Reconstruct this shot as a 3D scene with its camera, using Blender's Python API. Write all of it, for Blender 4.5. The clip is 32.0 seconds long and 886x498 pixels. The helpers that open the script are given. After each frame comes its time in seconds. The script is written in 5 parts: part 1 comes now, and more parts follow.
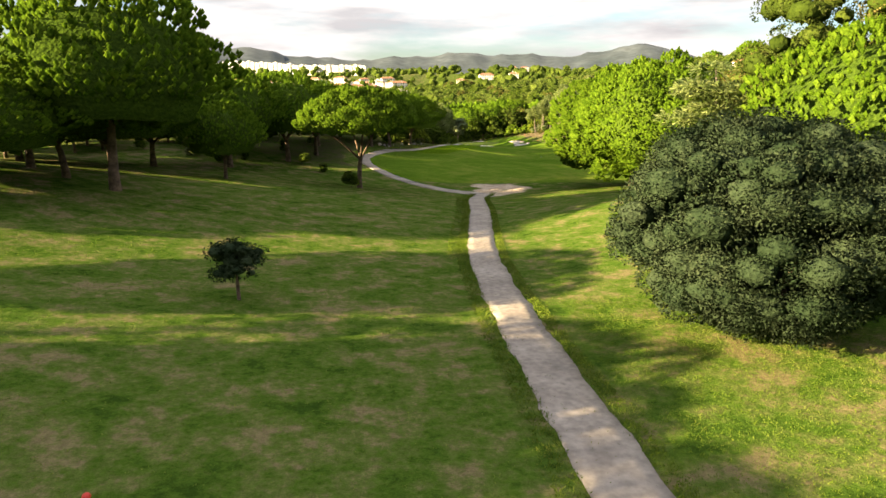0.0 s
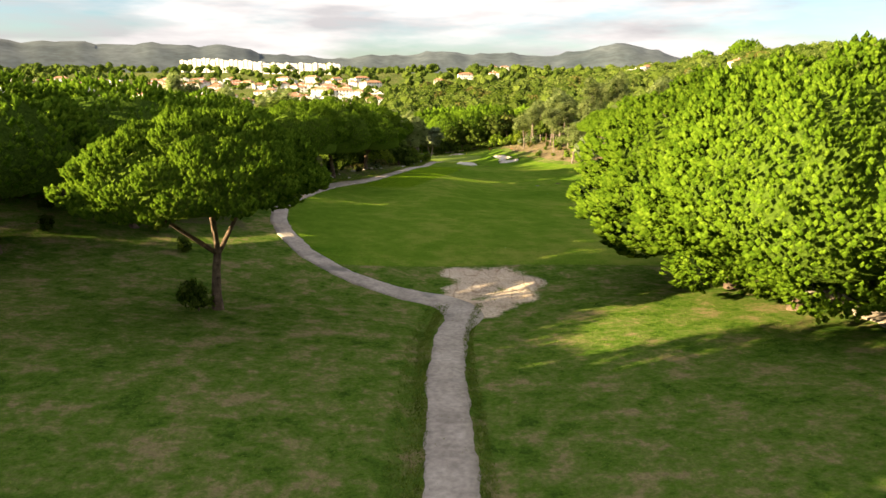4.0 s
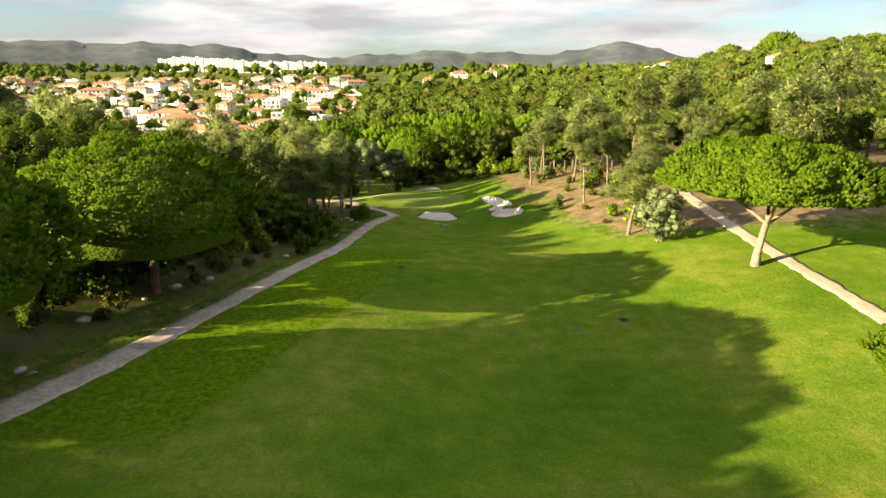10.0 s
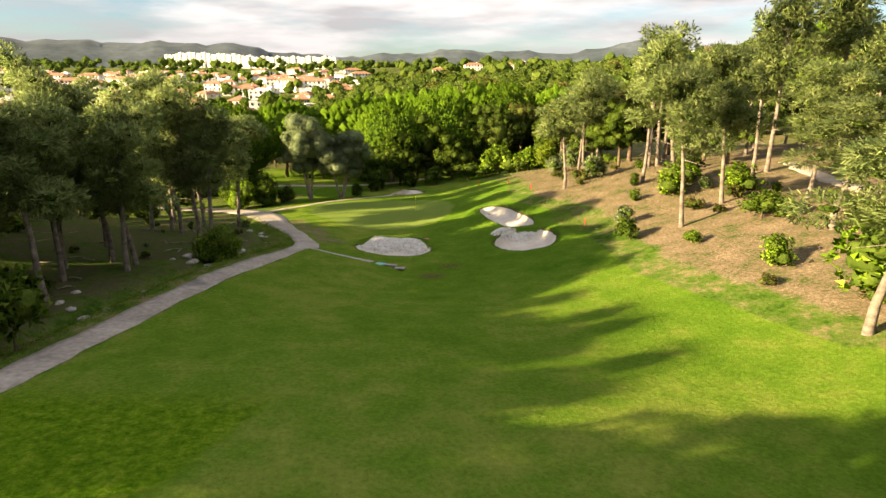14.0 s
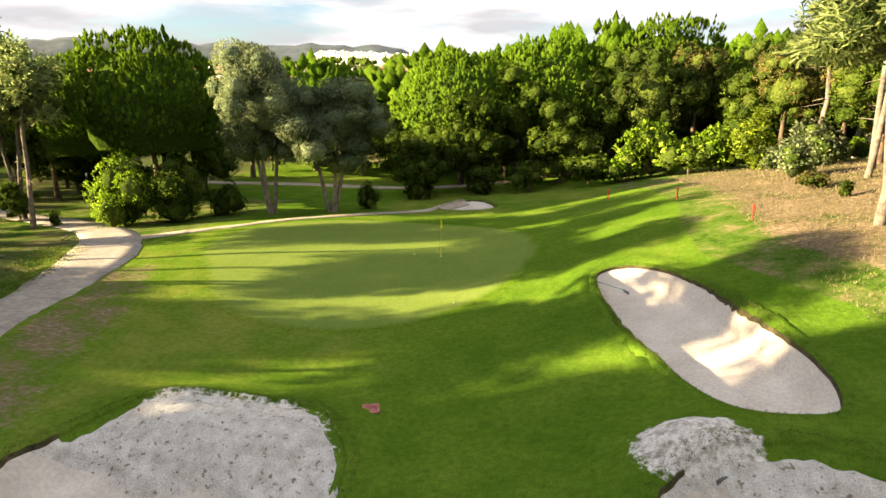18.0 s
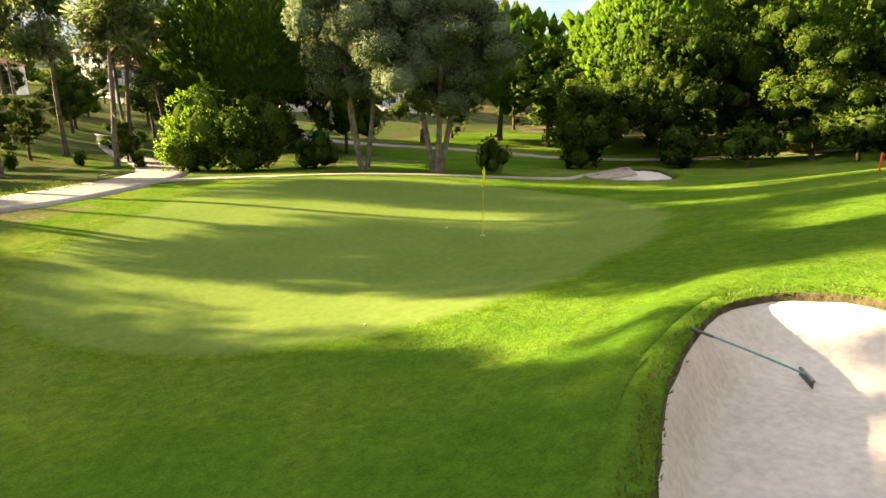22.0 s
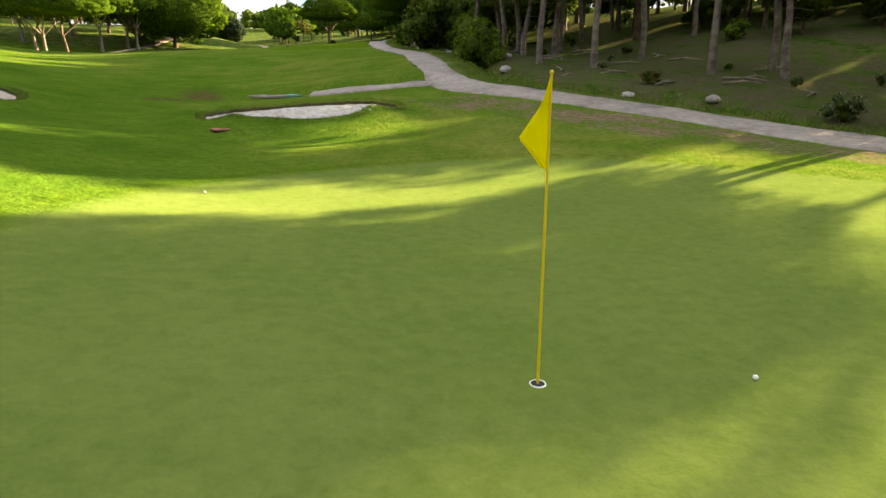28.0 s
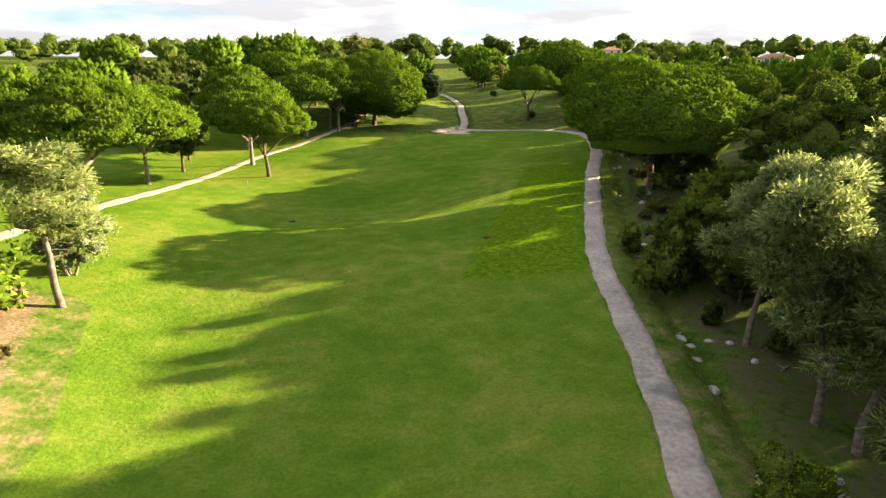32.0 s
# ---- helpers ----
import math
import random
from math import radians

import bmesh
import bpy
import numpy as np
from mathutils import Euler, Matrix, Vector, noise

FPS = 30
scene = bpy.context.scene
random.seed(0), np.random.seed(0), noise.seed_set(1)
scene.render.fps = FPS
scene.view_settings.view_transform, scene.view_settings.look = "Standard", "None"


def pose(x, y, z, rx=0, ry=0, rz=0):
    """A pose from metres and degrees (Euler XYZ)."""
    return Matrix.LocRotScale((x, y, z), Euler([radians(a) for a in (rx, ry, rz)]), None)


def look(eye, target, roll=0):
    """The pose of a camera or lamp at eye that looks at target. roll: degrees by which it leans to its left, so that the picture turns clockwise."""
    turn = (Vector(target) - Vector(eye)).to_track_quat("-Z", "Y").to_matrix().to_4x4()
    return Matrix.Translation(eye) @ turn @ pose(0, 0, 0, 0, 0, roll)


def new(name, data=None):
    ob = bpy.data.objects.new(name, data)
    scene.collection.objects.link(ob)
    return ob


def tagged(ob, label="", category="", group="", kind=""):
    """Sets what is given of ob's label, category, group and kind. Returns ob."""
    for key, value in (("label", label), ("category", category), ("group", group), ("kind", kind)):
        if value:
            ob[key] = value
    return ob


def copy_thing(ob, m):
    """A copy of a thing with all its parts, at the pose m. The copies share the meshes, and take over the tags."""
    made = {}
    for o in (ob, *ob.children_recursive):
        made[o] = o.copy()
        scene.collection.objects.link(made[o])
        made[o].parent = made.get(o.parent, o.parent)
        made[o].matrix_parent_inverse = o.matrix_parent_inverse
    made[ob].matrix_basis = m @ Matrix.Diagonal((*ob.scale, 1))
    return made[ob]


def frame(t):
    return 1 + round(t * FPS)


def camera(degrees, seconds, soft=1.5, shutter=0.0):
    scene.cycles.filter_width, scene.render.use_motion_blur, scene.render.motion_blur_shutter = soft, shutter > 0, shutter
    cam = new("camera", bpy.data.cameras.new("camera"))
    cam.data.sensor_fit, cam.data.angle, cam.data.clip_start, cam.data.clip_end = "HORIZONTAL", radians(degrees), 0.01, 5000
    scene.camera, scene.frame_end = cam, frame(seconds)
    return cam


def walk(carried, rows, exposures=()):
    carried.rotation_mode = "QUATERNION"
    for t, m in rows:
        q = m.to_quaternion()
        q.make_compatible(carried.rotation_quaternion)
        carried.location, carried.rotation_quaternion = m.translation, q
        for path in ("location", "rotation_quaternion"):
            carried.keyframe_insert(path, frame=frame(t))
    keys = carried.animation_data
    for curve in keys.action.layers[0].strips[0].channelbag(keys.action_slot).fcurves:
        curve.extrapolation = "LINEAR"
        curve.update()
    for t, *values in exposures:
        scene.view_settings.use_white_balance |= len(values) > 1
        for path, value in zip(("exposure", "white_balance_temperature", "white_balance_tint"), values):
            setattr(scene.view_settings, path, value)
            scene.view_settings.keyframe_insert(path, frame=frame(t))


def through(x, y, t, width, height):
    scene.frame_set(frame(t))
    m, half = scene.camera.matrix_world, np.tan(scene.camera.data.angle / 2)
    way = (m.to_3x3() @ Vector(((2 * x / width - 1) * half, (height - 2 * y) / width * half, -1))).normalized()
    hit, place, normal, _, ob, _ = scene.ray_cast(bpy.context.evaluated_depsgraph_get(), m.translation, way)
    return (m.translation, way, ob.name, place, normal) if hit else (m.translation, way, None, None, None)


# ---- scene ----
cam = camera(72.04, 32.0)
PATH = [
    (0.0, pose(-0.00, 0.00, 0.00, 74.78, 0.12, 0.08)),
    (0.5, pose(0.18, 4.51, 0.01, 74.75, 0.05, -0.18)),
    (1.0, pose(0.58, 9.23, 0.02, 74.76, 0.01, -0.46)),
    (1.5, pose(1.05, 14.09, 0.03, 74.76, -0.04, -0.76)),
    (2.0, pose(1.50, 19.12, 0.02, 74.76, -0.10, -1.03)),
    (2.5, pose(2.00, 24.32, 0.08, 74.73, -0.06, -1.24)),
    (4.5, pose(3.58, 50.63, 2.18, 74.67, -0.05, -1.92)),
    (5.0, pose(4.77, 57.29, 2.90, 74.67, 0.03, -1.94)),
    (5.5, pose(6.21, 63.85, 3.44, 74.67, -0.03, -1.94)),
    (6.0, pose(7.22, 70.19, 3.70, 74.67, -0.03, -1.96)),
    (6.5, pose(8.05, 76.54, 3.74, 74.67, -0.00, -1.98)),
    (7.0, pose(9.08, 83.12, 3.69, 74.66, 0.02, -1.99)),
    (7.5, pose(10.08, 89.88, 3.63, 74.66, 0.01, -2.03)),
    (8.0, pose(10.82, 96.75, 3.57, 74.66, 0.01, -2.05)),
    (8.5, pose(11.53, 103.74, 3.29, 74.67, -0.01, -2.03)),
    (9.0, pose(12.39, 110.81, 2.73, 74.64, -0.01, -2.03)),
    (9.5, pose(13.29, 117.91, 2.04, 74.65, 0.02, -1.97)),
    (10.0, pose(14.07, 124.90, 1.21, 74.63, 0.02, -1.93)),
    (10.5, pose(14.86, 131.45, 0.27, 74.64, 0.04, -1.76)),
    (11.0, pose(15.67, 138.03, -0.76, 74.62, 0.06, -1.70)),
    (11.5, pose(16.56, 144.72, -1.90, 74.61, 0.10, -1.66)),
    (12.0, pose(17.54, 151.53, -3.00, 74.62, 0.04, -1.51)),
    (12.5, pose(18.46, 158.53, -4.08, 74.63, 0.05, -1.39)),
    (13.0, pose(19.45, 165.42, -5.17, 74.64, 0.02, -1.17)),
    (13.5, pose(20.54, 172.38, -6.39, 74.69, -0.01, -0.82)),
    (14.0, pose(21.66, 179.33, -7.61, 74.71, 0.01, -0.32)),
    (14.5, pose(22.63, 185.82, -8.69, 74.73, -0.03, 0.52)),
    (16.5, pose(24.98, 212.71, -12.34, 74.65, -0.02, 6.64)),
    (17.0, pose(25.36, 219.22, -13.51, 74.77, -0.15, 8.21)),
    (17.5, pose(25.66, 225.38, -14.46, 74.89, -0.18, 9.80)),
    (18.0, pose(25.55, 230.42, -15.44, 74.87, -0.16, 12.24)),
    (18.5, pose(25.72, 234.06, -16.55, 74.79, -0.13, 14.81)),
    (19.0, pose(26.28, 236.73, -17.63, 74.67, -0.12, 17.37)),
    (19.5, pose(26.81, 238.75, -18.58, 74.55, -0.02, 19.99)),
    (20.0, pose(27.15, 240.32, -19.34, 74.47, 0.01, 22.70)),
    (20.5, pose(27.48, 241.81, -19.66, 74.29, 0.15, 25.89)),
    (21.0, pose(27.78, 243.19, -19.79, 74.19, 0.15, 29.13)),
    (21.5, pose(28.07, 245.17, -19.92, 74.14, 0.13, 32.40)),
    (22.0, pose(28.39, 247.52, -20.17, 74.19, 0.18, 36.00)),
    (22.5, pose(28.68, 250.03, -20.54, 74.22, 0.16, 42.18)),
    (23.0, pose(29.03, 252.65, -20.93, 74.23, 0.21, 49.27)),
    (23.5, pose(28.83, 255.14, -21.37, 74.26, 0.01, 57.15)),
    (24.0, pose(28.24, 257.52, -21.74, 74.32, 0.00, 65.55)),
    (24.5, pose(27.41, 259.80, -22.05, 74.40, 0.29, 74.32)),
    (26.5, pose(22.61, 266.23, -22.58, 74.41, -0.06, 114.63)),
    (27.0, pose(21.47, 266.98, -22.68, 74.51, -0.09, 131.55)),
    (27.5, pose(20.65, 267.17, -22.85, 74.52, -0.03, 147.12)),
    (28.0, pose(20.30, 267.16, -22.93, 74.54, 0.02, 159.92)),
    (28.5, pose(20.02, 267.04, -22.81, 74.53, 0.06, 169.71)),
    (29.0, pose(19.59, 266.31, -21.54, 74.47, 0.12, 172.47)),
    (29.5, pose(19.16, 265.06, -19.10, 74.46, 0.03, 175.60)),
    (30.0, pose(18.93, 263.00, -16.15, 74.46, 0.16, 177.18)),
    (30.5, pose(18.67, 259.81, -13.19, 74.41, 0.10, 177.30)),
    (31.0, pose(18.53, 256.07, -10.11, 74.35, 0.15, 177.24)),
    (31.5, pose(18.38, 252.05, -7.32, 74.45, 0.01, 177.27)),
    (32.0, pose(18.67, 248.08, -4.68, 74.78, -0.21, 177.14)),
]
walk(cam, PATH, ((0.0, 2.7, 7700, 10), (5.0, 2.6, 7700, 10), (9.0, 2.45, 7700, 10), (14.0, 2.5, 7700, 10), (17.0, 2.6, 7600, 10), (19.0, 2.9, 7400, 10), (24.0, 2.98, 7400, 10), (27.0, 3.05, 7500, 10), (30.0, 3.05, 7500, 10), (32.0, 2.9, 7400, 10)))

# ---- light ----
SUN_AZ, SUN_EL = radians(250.0), radians(17.3)      # clockwise from +y
sun_way = Vector((math.sin(SUN_AZ) * math.cos(SUN_EL), math.cos(SUN_AZ) * math.cos(SUN_EL), math.sin(SUN_EL)))
sun_data = bpy.data.lights.new("sun", "SUN")
sun_data.energy, sun_data.angle, sun_data.color = 5.2, radians(0.6), (1.0, 0.83, 0.55)
sun = new("sun", sun_data)
sun.matrix_world = look((0, 0, 200), Vector((0, 0, 200)) - sun_way)

world = bpy.data.worlds.new("sky")
scene.world = world
world.use_nodes = True
wn, wl = world.node_tree.nodes, world.node_tree.links
wn.clear()
w_out, w_bg = wn.new("ShaderNodeOutputWorld"), wn.new("ShaderNodeBackground")
w_sky, w_co = wn.new("ShaderNodeTexSky"), wn.new("ShaderNodeTexCoord")
w_sky.sky_type, w_sky.sun_disc = "NISHITA", False
w_sky.sun_elevation, w_sky.sun_rotation = SUN_EL, SUN_AZ
w_map, w_noise, w_ramp, w_mix = wn.new("ShaderNodeMapping"), wn.new("ShaderNodeTexNoise"), wn.new("ShaderNodeValToRGB"), wn.new("ShaderNodeMixRGB")
w_map.inputs["Scale"].default_value = (1.0, 1.0, 5.5)
w_noise.inputs["Scale"].default_value, w_noise.inputs["Detail"].default_value, w_noise.inputs["Roughness"].default_value = 2.6, 7.0, 0.58
w_ramp.color_ramp.elements[0].position, w_ramp.color_ramp.elements[1].position = 0.36, 0.53
w_tone, w_n2 = wn.new("ShaderNodeValToRGB"), wn.new("ShaderNodeTexNoise")
w_n2.inputs["Scale"].default_value, w_n2.inputs["Detail"].default_value = 4.0, 6.0
w_tone.color_ramp.elements[0].color, w_tone.color_ramp.elements[1].color = (2.3, 2.4, 2.8, 1), (3.75, 3.85, 4.3, 1)
w_tone.color_ramp.elements[0].position, w_tone.color_ramp.elements[1].position = 0.40, 0.57
wl.new(w_co.outputs["Generated"], w_map.inputs["Vector"])
wl.new(w_map.outputs[0], w_noise.inputs["Vector"])
wl.new(w_map.outputs[0], w_n2.inputs["Vector"])
wl.new(w_noise.outputs["Fac"], w_ramp.inputs[0])
wl.new(w_n2.outputs["Fac"], w_tone.inputs[0])
w_tint = wn.new("ShaderNodeMixRGB")
w_tint.blend_type, w_tint.inputs[0].default_value, w_tint.inputs[2].default_value = "MULTIPLY", 1.0, (0.48, 0.60, 0.78, 1)
wl.new(w_sky.outputs[0], w_tint.inputs[1])
wl.new(w_tint.outputs[0], w_mix.inputs[1])
w_sep, w_high, w_thin = wn.new("ShaderNodeSeparateXYZ"), wn.new("ShaderNodeMapRange"), wn.new("ShaderNodeMath")
w_high.inputs["From Min"].default_value, w_high.inputs["From Max"].default_value = 0.22, 0.6
w_high.inputs["To Min"].default_value, w_high.inputs["To Max"].default_value = 1.0, 0.75
w_thin.operation = "MULTIPLY"
wl.new(w_co.outputs["Generated"], w_sep.inputs[0])
wl.new(w_sep.outputs["Z"], w_high.inputs["Value"])
wl.new(w_ramp.outputs[0], w_thin.inputs[0])
wl.new(w_high.outputs[0], w_thin.inputs[1])
wl.new(w_thin.outputs[0], w_mix.inputs[0])
w_lift, w_dim = wn.new("ShaderNodeMapRange"), wn.new("ShaderNodeMixRGB")
w_lift.inputs["From Max"].default_value, w_lift.inputs["To Min"].default_value, w_lift.inputs["To Max"].default_value = 0.5, 0.78, 1.75
w_dim.blend_type, w_dim.inputs[0].default_value = "MULTIPLY", 1.0
wl.new(w_sep.outputs["Z"], w_lift.inputs["Value"])
wl.new(w_tone.outputs[0], w_dim.inputs[1])
wl.new(w_lift.outputs[0], w_dim.inputs[2])
wl.new(w_dim.outputs[0], w_mix.inputs[2])
wl.new(w_mix.outputs[0], w_bg.inputs[0])
w_bg.inputs[1].default_value = 0.05
wl.new(w_bg.outputs[0], w_out.inputs[0])


# ---- materials ----
def material(name):
    m = bpy.data.materials.new(name)
    m.use_nodes = True
    n, l = m.node_tree.nodes, m.node_tree.links
    return m, n, l, n["Principled BSDF"]


def node(n, kind, **values):
    k = n.new(kind)
    for key, v in values.items():
        k.inputs[key.replace("_", " ")].default_value = v
    return k


def ramp(n, *stops):
    k = n.new("ShaderNodeValToRGB")
    e = k.color_ramp.elements
    while len(e) < len(stops):
        e.new(0.5)
    for q, (p, c) in zip(e, stops):
        q.position, q.color = p, (*c, 1)
    return k


def mixed(n, l, fac, a, b, mode="MIX"):
    k = n.new("ShaderNodeMixRGB")
    k.blend_type = mode
    for i, v in enumerate((fac, a, b)):
        if isinstance(v, (int, float)):
            k.inputs[i].default_value = v
        elif isinstance(v, tuple):
            k.inputs[i].default_value = (*v, 1)
        else:
            l.new(v, k.inputs[i])
    return k.outputs[0]


def surface(name, dark, light, scale, rough=0.8, bump=0.3, fine=8.0, metal=0.0, stain=None, deep=0.62):
    """Two scales of colour variation in object space, and a fine relief."""
    m, n, l, p = material(name)
    co = n.new("ShaderNodeTexCoord")
    a, b = node(n, "ShaderNodeTexNoise", Scale=scale, Detail=5.0), node(n, "ShaderNodeTexNoise", Scale=scale * fine, Detail=4.0)
    for k in (a, b):
        l.new(co.outputs["Object"], k.inputs["Vector"])
    r = ramp(n, (0.3, dark), (0.7, light))
    l.new(a.outputs["Fac"], r.inputs[0])
    r2 = ramp(n, (0.3, (deep, deep, deep)), (0.7, (1.0, 1.0, 1.0)))
    l.new(b.outputs["Fac"], r2.inputs[0])
    col = mixed(n, l, 1.0, r.outputs[0], r2.outputs[0], "MULTIPLY")
    if stain:
        s = node(n, "ShaderNodeTexNoise", Scale=stain[0], Detail=6.0)
        l.new(co.outputs["Object"], s.inputs["Vector"])
        rs = ramp(n, (stain[1], (0, 0, 0)), (stain[1] + 0.08, (1, 1, 1)))
        l.new(s.outputs["Fac"], rs.inputs[0])
        col = mixed(n, l, rs.outputs[0], col, stain[2])
    l.new(col, p.inputs["Base Color"])
    p.inputs["Roughness"].default_value, p.inputs["Metallic"].default_value = rough, metal
    p.inputs["Specular IOR Level"].default_value = 0.2
    bm = node(n, "ShaderNodeBump", Strength=bump, Distance=0.05)
    l.new(b.outputs["Fac"], bm.inputs["Height"])
    l.new(bm.outputs[0], p.inputs["Normal"])
    return m


def plain(name, colour, rough=0.5, metal=0.0):
    m, n, l, p = material(name)
    p.inputs["Base Color"].default_value = (*colour, 1)
    p.inputs["Roughness"].default_value, p.inputs["Metallic"].default_value = rough, metal
    return m


def foliage(name, dark, mid, light, through=0.35, spread=0.16, patch=0.55, single=0.45):
    """Leaves: colour by leaf and by patch, and light that passes through them."""
    m, n, l, p = material(name)
    geo, co, info = n.new("ShaderNodeNewGeometry"), n.new("ShaderNodeTexCoord"), n.new("ShaderNodeObjectInfo")
    big = node(n, "ShaderNodeTexNoise", Scale=patch, Detail=3.0)
    l.new(co.outputs["Object"], big.inputs["Vector"])
    add = n.new("ShaderNodeMath")
    add.operation = "MULTIPLY_ADD"
    l.new(geo.outputs["Random Per Island"], add.inputs[0])
    add.inputs[1].default_value = single
    l.new(big.outputs["Fac"], add.inputs[2])
    r = ramp(n, (0.42, dark), (0.72, mid), (0.98, light))
    l.new(add.outputs[0], r.inputs[0])
    hs = n.new("ShaderNodeHueSaturation")
    mr = n.new("ShaderNodeMapRange")
    mr.inputs["To Min"].default_value, mr.inputs["To Max"].default_value = 1 - spread, 1 + spread
    l.new(info.outputs["Random"], mr.inputs["Value"])
    l.new(mr.outputs[0], hs.inputs["Value"])
    l.new(r.outputs[0], hs.inputs["Color"])
    tr, mx, out = n.new("ShaderNodeBsdfTranslucent"), n.new("ShaderNodeMixShader"), n["Material Output"]
    l.new(hs.outputs[0], p.inputs["Base Color"])
    l.new(hs.outputs[0], tr.inputs["Color"])
    p.inputs["Roughness"].default_value = 0.6
    p.inputs["Specular IOR Level"].default_value = 0.0
    mx.inputs[0].default_value = through
    l.new(p.outputs[0], mx.inputs[1])
    l.new(tr.outputs[0], mx.inputs[2])
    l.new(mx.outputs[0], out.inputs["Surface"])
    return m


PINE = foliage("stone_pine_needles", (0.043, 0.090, 0.009), (0.118, 0.21, 0.018), (0.24, 0.34, 0.040), 0.60, 0.16, 1.3, 0.38)
PINE_SOFT = foliage("maritime_pine_needles", (0.095, 0.145, 0.05), (0.215, 0.275, 0.09), (0.36, 0.42, 0.17), 0.65)
BROAD = foliage("broad_leaves", (0.030, 0.060, 0.008), (0.078, 0.130, 0.016), (0.155, 0.21, 0.032), 0.45, 0.28)
FOREST = foliage("wood_leaves", (0.030, 0.052, 0.011), (0.078, 0.112, 0.024), (0.145, 0.172, 0.048), 0.4, 0.35)
OLIVE = foliage("olive_leaves", (0.085, 0.12, 0.055), (0.165, 0.21, 0.10), (0.27, 0.31, 0.17), 0.35)
WILD_OLIVE = foliage("wild_olive_leaves", (0.022, 0.040, 0.019), (0.044, 0.066, 0.034), (0.075, 0.098, 0.054), 0.3, 0.1, 0.55, 0.3)
BUSH = foliage("bright_shrub_leaves", (0.06, 0.12, 0.01), (0.16, 0.28, 0.02), (0.3, 0.42, 0.05))
TAWNY = foliage("tawny_leaves", (0.095, 0.092, 0.026), (0.155, 0.138, 0.042), (0.235, 0.20, 0.07))
def puff(name, dark, mid, light, scale=5.0, through=0.0):
    """The dense inside of a clump of needles: leaf colours, deep relief."""
    m, n, l, p = material(name)
    co, info, geo = n.new("ShaderNodeTexCoord"), n.new("ShaderNodeObjectInfo"), n.new("ShaderNodeNewGeometry")
    a, b = node(n, "ShaderNodeTexNoise", Scale=scale, Detail=6.0, Roughness=0.75), node(n, "ShaderNodeTexVoronoi", Scale=scale * 1.3)
    for k in (a, b):
        l.new(co.outputs["Object"], k.inputs["Vector"])
    r = ramp(n, (0.30, dark), (0.52, mid), (0.78, light))
    l.new(mixed(n, l, 0.28, a.outputs["Fac"], geo.outputs["Random Per Island"]), r.inputs[0])
    hs, mr = n.new("ShaderNodeHueSaturation"), n.new("ShaderNodeMapRange")
    mr.inputs["To Min"].default_value, mr.inputs["To Max"].default_value = 0.85, 1.15
    l.new(info.outputs["Random"], mr.inputs["Value"])
    l.new(mr.outputs[0], hs.inputs["Value"])
    l.new(r.outputs[0], hs.inputs["Color"])
    l.new(hs.outputs[0], p.inputs["Base Color"])
    p.inputs["Roughness"].default_value, p.inputs["Specular IOR Level"].default_value = 1.0, 0.0
    bm = node(n, "ShaderNodeBump", Strength=1.0, Distance=0.25)
    l.new(mixed(n, l, 0.5, a.outputs["Fac"], b.outputs["Distance"]), bm.inputs["Height"])
    l.new(bm.outputs[0], p.inputs["Normal"])
    if through:
        tr, mx, out = n.new("ShaderNodeBsdfTranslucent"), n.new("ShaderNodeMixShader"), n["Material Output"]
        mx.inputs[0].default_value = through
        l.new(hs.outputs[0], tr.inputs["Color"])
        l.new(p.outputs[0], mx.inputs[1])
        l.new(tr.outputs[0], mx.inputs[2])
        l.new(mx.outputs[0], out.inputs["Surface"])
    return m


PINE_PUFF = puff("stone_pine_clumps", (0.040, 0.088, 0.008), (0.112, 0.205, 0.017), (0.22, 0.33, 0.036), 6.0, 0.48)
# both olive cores: leaf colours made darker, as painted inner shade
OLIVE_PUFF = puff("shaded_olive_clumps", (0.016, 0.029, 0.014), (0.032, 0.050, 0.026), (0.055, 0.074, 0.042), 4.0)
OLIVE_CORE = puff("shaded_grey_olive_clumps", (0.05, 0.072, 0.035), (0.105, 0.138, 0.070), (0.17, 0.205, 0.115), 4.0)
# leaf colours darkened by about half: painted shade deep inside the crowns
LEAF_PUFF = puff("shaded_leaf_clumps", (0.014, 0.026, 0.005), (0.042, 0.066, 0.011), (0.10, 0.13, 0.025), 3.0)
# needle colours at half strength, so gaps between puffs have shade painted in
CORE = puff("shaded_inner_foliage", (0.024, 0.046, 0.007), (0.062, 0.104, 0.013), (0.12, 0.17, 0.025), 3.5)
BARK = surface("pine_bark", (0.05, 0.035, 0.025), (0.20, 0.14, 0.10), 2.2, 0.95, 0.9, 7.0)
BARK_PALE = surface("pale_bark", (0.14, 0.11, 0.085), (0.34, 0.29, 0.235), 2.0, 0.95, 0.8, 7.0)
PINE_BARK = surface("grey_pine_bark", (0.09, 0.072, 0.058), (0.27, 0.225, 0.185), 2.0, 0.95, 0.9, 7.0)
CONCRETE = surface("path_concrete", (0.25, 0.215, 0.185), (0.385, 0.34, 0.295), 0.5, 0.9, 0.2, 7.0, 0.0, (0.22, 0.60, (0.13, 0.12, 0.11)))
DUST = surface("dusty_track", (0.295, 0.238, 0.180), (0.426, 0.361, 0.287), 0.5, 0.95, 0.3, 14.0)
SAND = surface("bunker_sand", (0.45, 0.395, 0.335), (0.58, 0.525, 0.455), 0.6, 0.95, 0.35, 16.0, 0.0, None, 0.80)
SAND_ROUGH = surface("pebbly_sand", (0.43, 0.40, 0.35), (0.66, 0.63, 0.58), 3.0, 0.95, 0.8, 9.0, 0.0, (7.0, 0.60, (0.17, 0.14, 0.09)))
